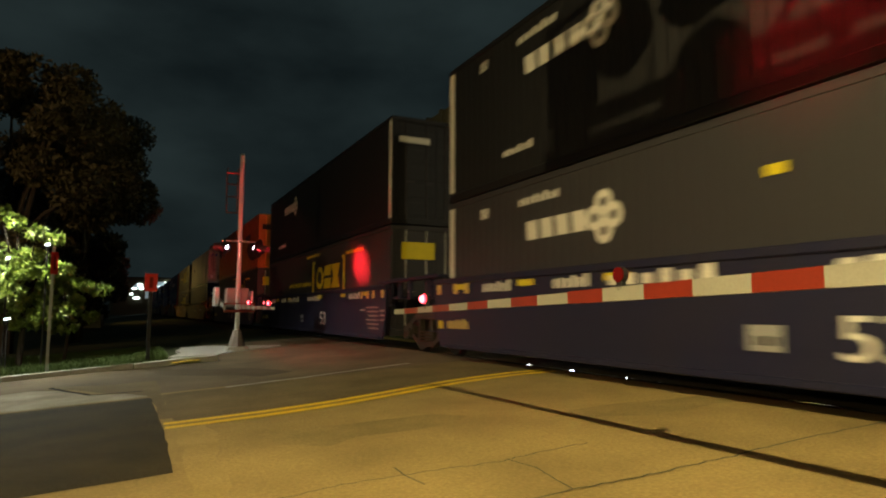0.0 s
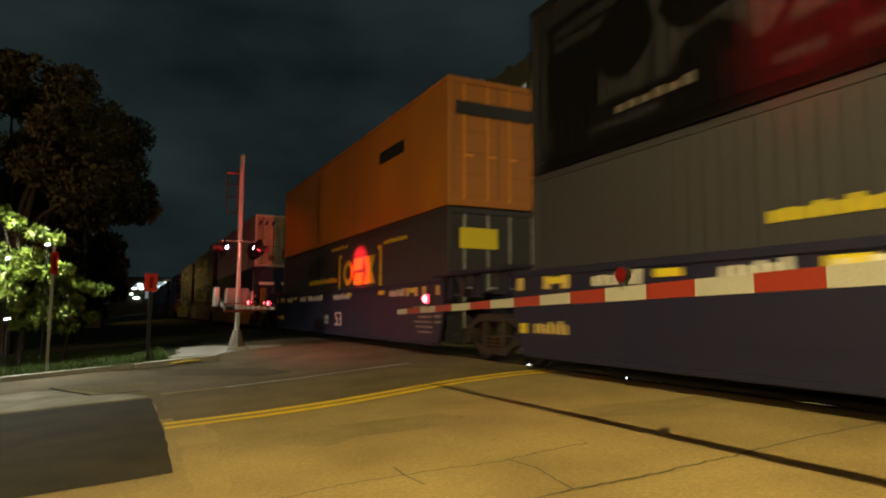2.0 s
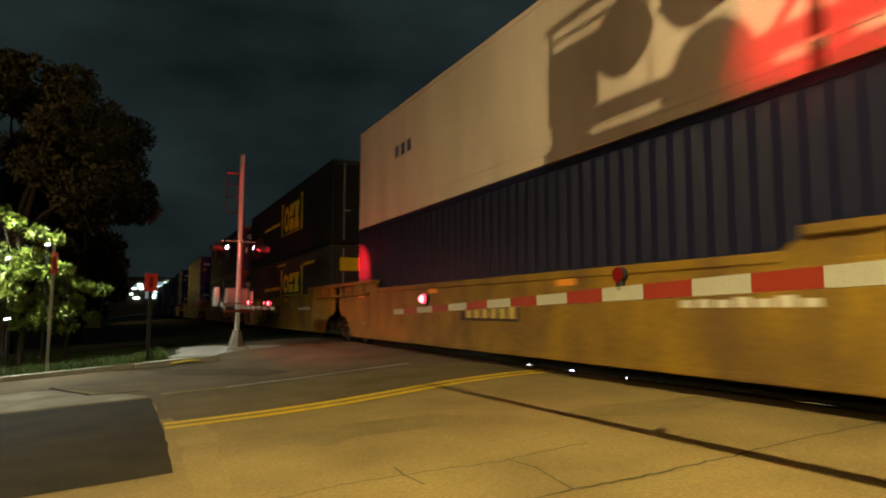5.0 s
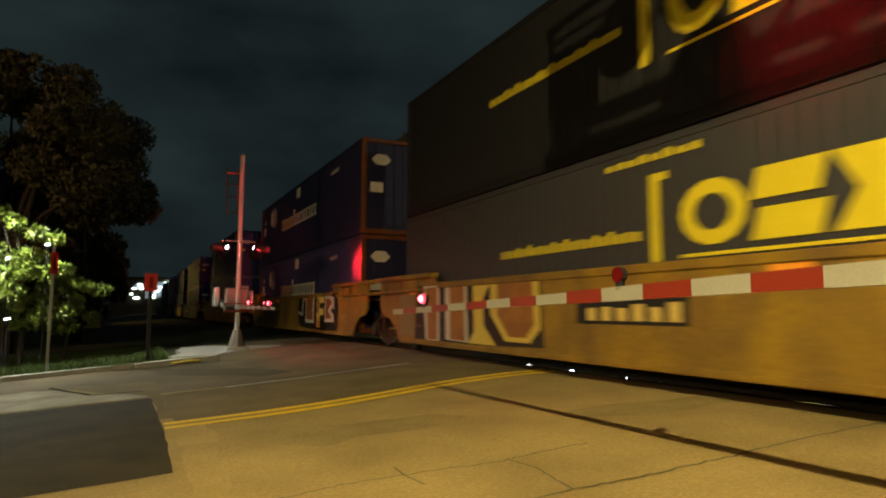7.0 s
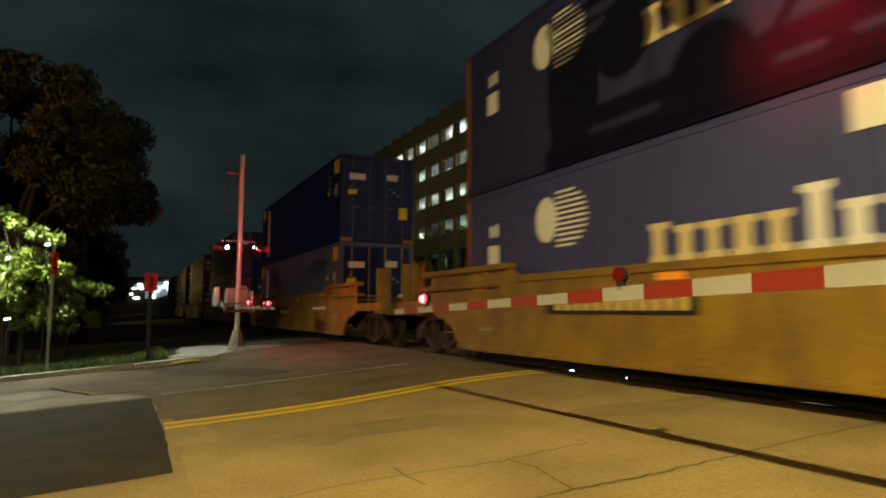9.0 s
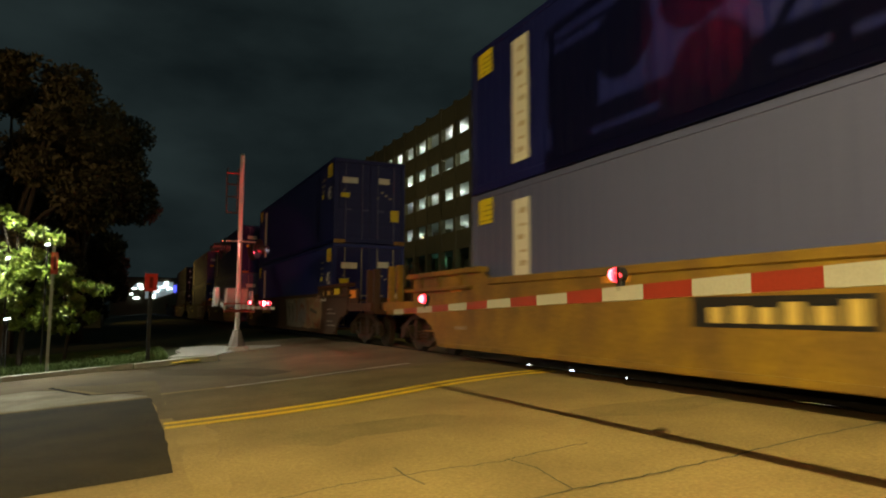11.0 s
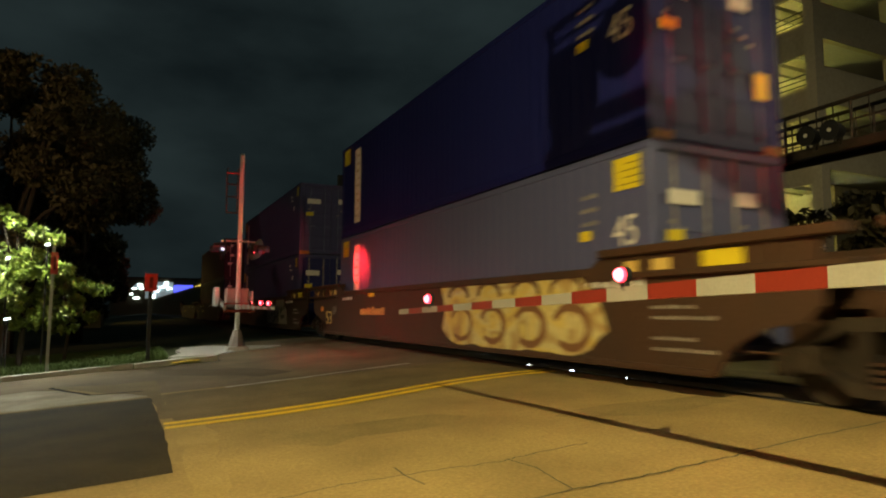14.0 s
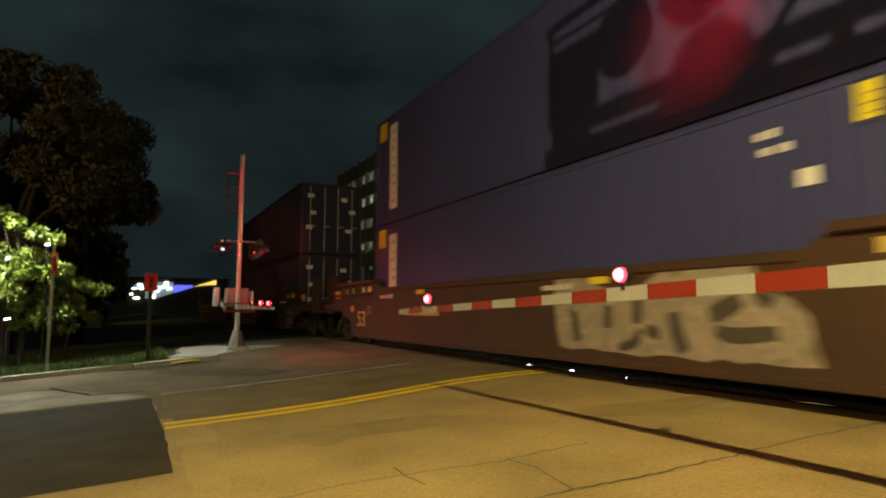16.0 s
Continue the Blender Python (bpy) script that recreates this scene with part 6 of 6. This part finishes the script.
part("walkway_grating", one_box(-0.36, 0.36, 3.0, 13.75, zb + 4.80, zb + 4.84), WEATHERED, cant)
part("mast", one_tube((0, 3.2, 0), (0, 3.2, zb + 7.0), 0.2, seg=12), WEATHERED, cant)
for y in (9.62, 9.05):
    part("signal_head", one_tube((-0.85, y, zb + 5.10), (-0.50, y, zb + 5.10), 0.24, 0.17, seg=18), DARK_METAL, cant, "black round signal head")
    part("signal_lamp", one_tube((-0.87, y, zb + 5.10), (-0.852, y, zb + 5.10), 0.045, seg=10), WHITE_PAINT, cant, "small pale lens")
    part("head_bracket", one_box(-0.55, -0.42, y - 0.04, y + 0.04, zb + 4.80, zb + 5.15), WEATHERED, cant)
smast = thing("signal_post", "slim far signal post with small box", "railway signal", (15.0, 15.4, level(15)))
part("post", one_tube((0, 0, 0), (0, 0, zb + 5.2), 0.07, seg=10), ALUMINIUM, smast)
part("post", one_tube((0, 1.2, 0), (0, 1.2, zb + 4.0), 0.05, seg=10), ALUMINIUM, smast)
part("signal_box", one_box(-0.15, 0.15, 0.25, 0.75, zb + 4.3, zb + 5.4, bevel=0.03), GALV, smast)
part("arm", one_box(-0.04, 0.04, -0.2, 1.3, zb + 4.0, zb + 4.1), GALV, smast)

# ---- trees and shrubs ----


def leaves(centres, radii, per, size, seed, squash=0.8):
    rng = np.random.default_rng(seed)
    vs = []
    for (cx, cy, cz), r in zip(centres, radii):
        d = rng.normal(size=(per, 3))
        d /= np.linalg.norm(d, axis=1)[:, None]
        p = d * (r * rng.uniform(0.35, 1.0, per) ** 0.5)[:, None] * np.array([1, 1, squash]) + np.array([cx, cy, cz])
        u = rng.normal(size=(per, 3))
        u /= np.linalg.norm(u, axis=1)[:, None]
        w = np.cross(u, rng.normal(size=(per, 3)))
        w /= np.linalg.norm(w, axis=1)[:, None]
        s = (size * rng.uniform(0.6, 1.4, per))[:, None]
        vs.append(np.stack([p - u * s, p + w * s * 0.42, p + u * s, p - w * s * 0.42], 1))
    v = np.concatenate(vs).reshape(-1, 3)
    return v, np.arange(len(v)).reshape(-1, 4)


def tree(name, at, trunk_h, trunk_r, clumps, spread, crown_z, size, per, seed, leaf, label, category="tree", boughs=()):
    t = thing(name, label, category, at)
    rng = random.Random(seed)
    bm = bmesh.new()
    tube(bm, (0, 0, -0.1), (0.1, 0.05, trunk_h), trunk_r, trunk_r * 0.6, seg=9)
    cs, rs = [], []
    for i in range(clumps):
        a, e = rng.uniform(0, 6.283), rng.random()
        rr = spread[0] * math.sqrt(rng.random())
        z = crown_z[0] + (crown_z[1] - crown_z[0]) * e
        k = math.sqrt(max(0.08, 1 - (2 * e - 1) ** 2 * 0.85))
        c = (rr * k * math.cos(a), rr * k * math.sin(a) * spread[1], z)
        cs.append(c)
        rs.append(rng.uniform(0.55, 1.15) * spread[2])
        if i % 3 == 0:
            z0 = trunk_h * rng.uniform(0.55, 1.0)
            m = (c[0] * 0.5, c[1] * 0.5, (z0 + c[2]) / 2 + 0.3)
            tube(bm, (0.08, 0.04, z0), m, trunk_r * 0.4, trunk_r * 0.25, seg=6)
            tube(bm, m, c, trunk_r * 0.25, trunk_r * 0.08, seg=6)
    for c in boughs:
        cs.append(c)
        rs.append(spread[2] * 0.9)
        tube(bm, (c[0] * 0.25, c[1] * 0.25, trunk_h * 0.95), c, trunk_r * 0.4, trunk_r * 0.15, seg=6)
    part("trunk", bm, BARK, t)
    v, f = leaves(cs, rs, per, size, seed)
    me = bpy.data.meshes.new("crown")
    me.from_pydata(v.tolist(), [], f.tolist())
    me.materials.append(leaf)
    cr = new("crown", me)
    cr.parent = t
    return t


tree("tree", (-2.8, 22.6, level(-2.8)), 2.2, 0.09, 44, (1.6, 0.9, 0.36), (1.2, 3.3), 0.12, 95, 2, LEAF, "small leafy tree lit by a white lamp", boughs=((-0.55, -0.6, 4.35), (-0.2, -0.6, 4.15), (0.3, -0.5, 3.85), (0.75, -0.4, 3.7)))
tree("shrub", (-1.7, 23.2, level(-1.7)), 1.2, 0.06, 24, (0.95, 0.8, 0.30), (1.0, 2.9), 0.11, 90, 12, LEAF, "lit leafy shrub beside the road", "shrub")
tree("tree", (-4.4, 31, -0.7), 5.0, 0.35, 46, (4.6, 1.0, 1.25), (3.0, 11.6), 0.13, 820, 5, LEAF_SHADED, "large dark tree at the roadside")
tree("tree", (-2.3, 37, -0.6), 6.0, 0.35, 40, (3.6, 1.0, 1.2), (6.0, 11.2), 0.13, 820, 6, LEAF_SHADED, "large dark tree beside the railway")
tree("tree", (-9.0, 30, -0.9), 5.0, 0.35, 52, (4.0, 1.0, 1.3), (1.2, 8.6), 0.15, 640, 7, LEAF_SHADED, "large dark tree at the roadside")
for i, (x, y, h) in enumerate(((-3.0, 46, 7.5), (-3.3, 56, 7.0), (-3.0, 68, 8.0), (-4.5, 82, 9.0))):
    tree("tree", (x, y, -0.5), 2.5, 0.25, 26, (2.4, 1.0, 1.1), (1.0, h), 0.24, 260, 20 + i, LEAF_SHADED, "dark tree beside the railway")
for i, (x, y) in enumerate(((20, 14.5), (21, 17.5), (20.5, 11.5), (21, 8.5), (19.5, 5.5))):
    tree("shrub", (x, y, -0.5), 2.0, 0.12, 22, (1.7, 1.0, 0.8), (0.6, 5.0), 0.16, 260, 40 + i, LEAF_SHADED, "dark bushy shrub before the garage", "shrub")

# ---- far lights and buildings down the line ----


def far_building(name, x0, x1, y, h, label, signs):
    b = thing(name, label, "building", ((x0 + x1) / 2, y, -0.5))
    w = (x1 - x0) / 2
    part("wall", one_box(-w, w, 0, 8, 0, h), GARAGE_WALL, b)
    part("roof", one_box(-w - 0.3, w + 0.3, -0.3, 8.3, h, h + 0.3), DARK_METAL, b)
    for sx0, sx1, z0, z1, m in signs:
        part("lit_panel", one_box(sx0 - (x0 + x1) / 2, sx1 - (x0 + x1) / 2, -0.35, -0.31, z0 + 0.5, z1 + 0.5), m, b, "lit panel")
    return b


garden_white = glow("garden_lamp_white", (0.85, 0.95, 1.0), 6.0)
shop_white = glow("shop_sign_white", (0.8, 1.0, 1.0), 5)
shop_blue = glow("shop_sign_blue", (0.10, 0.12, 1.0), 1.6)
shop_yellow = glow("shop_sign_yellow", (1.0, 0.75, 0.15), 1.2)
shop = far_building("shop", -6, 34, 255, 13.2, "distant low shop with white and blue lit signs", [])
SHOP_PANE = glow("shop_window_grey", (0.62, 0.75, 0.78), 0.22)


def sign_panel(outline, m, front, label):
    """One lit panel on the shop's front, from its corners along x and up."""
    part("lit_panel", one_prism([(x - 14.0, z + 0.5) for x, z in outline], "y", -0.32 - front, -0.30), m, shop, label)


# panel corners fit the camera's view, with lower edges rising on a slant
sign_panel([(5.4, 5.4), (8.8, 5.4), (14.7, 7.45), (14.6, 11.4), (5.4, 11.4)], SHOP_PANE, 0.0, "dim grey lit shop window")
sign_panel([(0.7, 8.8), (3.9, 8.8), (3.9, 10.9), (2.4, 10.6)], SHOP_PANE, 0.0, "dim grey lit shop window")
sign_panel([(14.8, 7.5), (21.3, 9.75), (21.3, 10.3), (14.8, 10.3)], shop_blue, 0.02, "blue lit sign band")
sign_panel([(21.5, 9.8), (26.0, 10.6), (29.4, 10.7), (29.4, 12.5), (26.5, 11.6)], shop_yellow, 0.02, "yellow lit canopy edge")
sign_panel([(6.8, 5.4), (8.7, 5.4), (8.7, 6.9), (6.8, 6.9)], shop_white, 0.06, "white lit panel")
srng = random.Random(11)
for k in range(16):
    a, c = 5.6 + 0.50 * k, srng.uniform(7.6, 10.6)
    w, h = srng.uniform(0.35, 1.3), srng.uniform(0.25, 0.9)
    sign_panel([(a, c), (a + w, c + 0.1), (a + w, c + h), (a, c + h)], shop_white, 0.06 + 0.02 * k, "white lit panel")
for x0, x1, z0, z1 in ((1.2, 2.6, 8.6, 9.1), (2.9, 4.4, 9.6, 10.6), (3.4, 4.9, 8.6, 9.3), (1.6, 3.6, 5.2, 5.8), (0.2, 1.4, 6.6, 7.2)):
    sign_panel([(x0, z0), (x1, z0), (x1, z1), (x0, z1)], shop_white, 0.06, "white lit panel")
far_building("house", -14, -2, 62, 4.0, "dark low house behind the trees", [(-7.5, -7.0, 1.8, 2.1, shop_white)])

# small lamps among the trees
for x, y, h, w in ((-2.16, 21.7, 2.86, 0.07), (-3.02, 21.7, 0.72, 0.09), (-3.13, 21.9, 2.44, 0.04)):
    g = thing("garden_lamp", "small white lamp on a dark thin post among leaves", "lamp", (x, y, level(x)))
    top = h - level(x)
    part("post", one_tube((0, 0.06, 0), (0, 0.06, top), 0.022, seg=8), DARK_METAL, g)
    part("lamp_glass", one_prism([(-w, top - 0.02), (w, top), (w * 0.7, top + 0.04), (-w * 0.7, top + 0.03)], "y", -0.03, 0.03), garden_white, g, "glowing white lamp glass")


def motions():
    """Train, turning wheels and blinking lamps."""
    ts = [0.0, 2.0, 4.0, 6.0, 8.0, 10.0, 12.0, 14.0, 16.0]
    for ob, y, z in MOVERS:
        walk(ob, [(t, pose(CX, y - V * t, z)) for t in ts])
    for w, dy in WHEELS:
        walk(w, [(k / 30, pose(0, dy, 0.42, math.degrees(V / 0.42 * k / 30) % 360)) for k in range(481)])
    sway = [(0.0, -3), (0.5, 0), (1.0, 0), (1.5, -2), (2.0, 2), (2.5, 2), (3.0, -3), (3.5, -2), (4.0, 3), (4.5, 2), (5.0, -4), (5.5, -2), (6.0, 4), (6.5, 2), (7.0, -5), (7.5, -3), (8.0, 5), (8.5, 3), (9.0, -3), (9.5, -3),
            (10.0, 4), (10.5, 2), (11.0, -4), (11.5, 2), (12.0, 5), (12.5, 0), (13.0, -4), (13.5, 2), (14.0, 5), (14.5, -1), (15.0, -3), (15.5, 3), (16.0, 5)]
    for_gate = near_gate.location.copy()
    walk(near_gate, [(t, pose(*for_gate, 0, 0, -0.047 * k - 0.17)) for t, k in sway])
    for lens, phase in FLASH:
        p = lens.location.copy()
        a = 0.0 if phase == "A" else 180.0
        rows = [(0.0, pose(*p, 0, 0, a))]
        t = 0.45
        while t < 15.9:
            k = round(t * 30)
            for j in range(4):
                rows.append(((k - 3 + j) / 30, pose(*p, 0, 0, a + 60 * j)))
            a += 180
            t += 0.481
        rows.append((16.0, pose(*p, 0, 0, a)))
        walk(lens, rows)


motions()
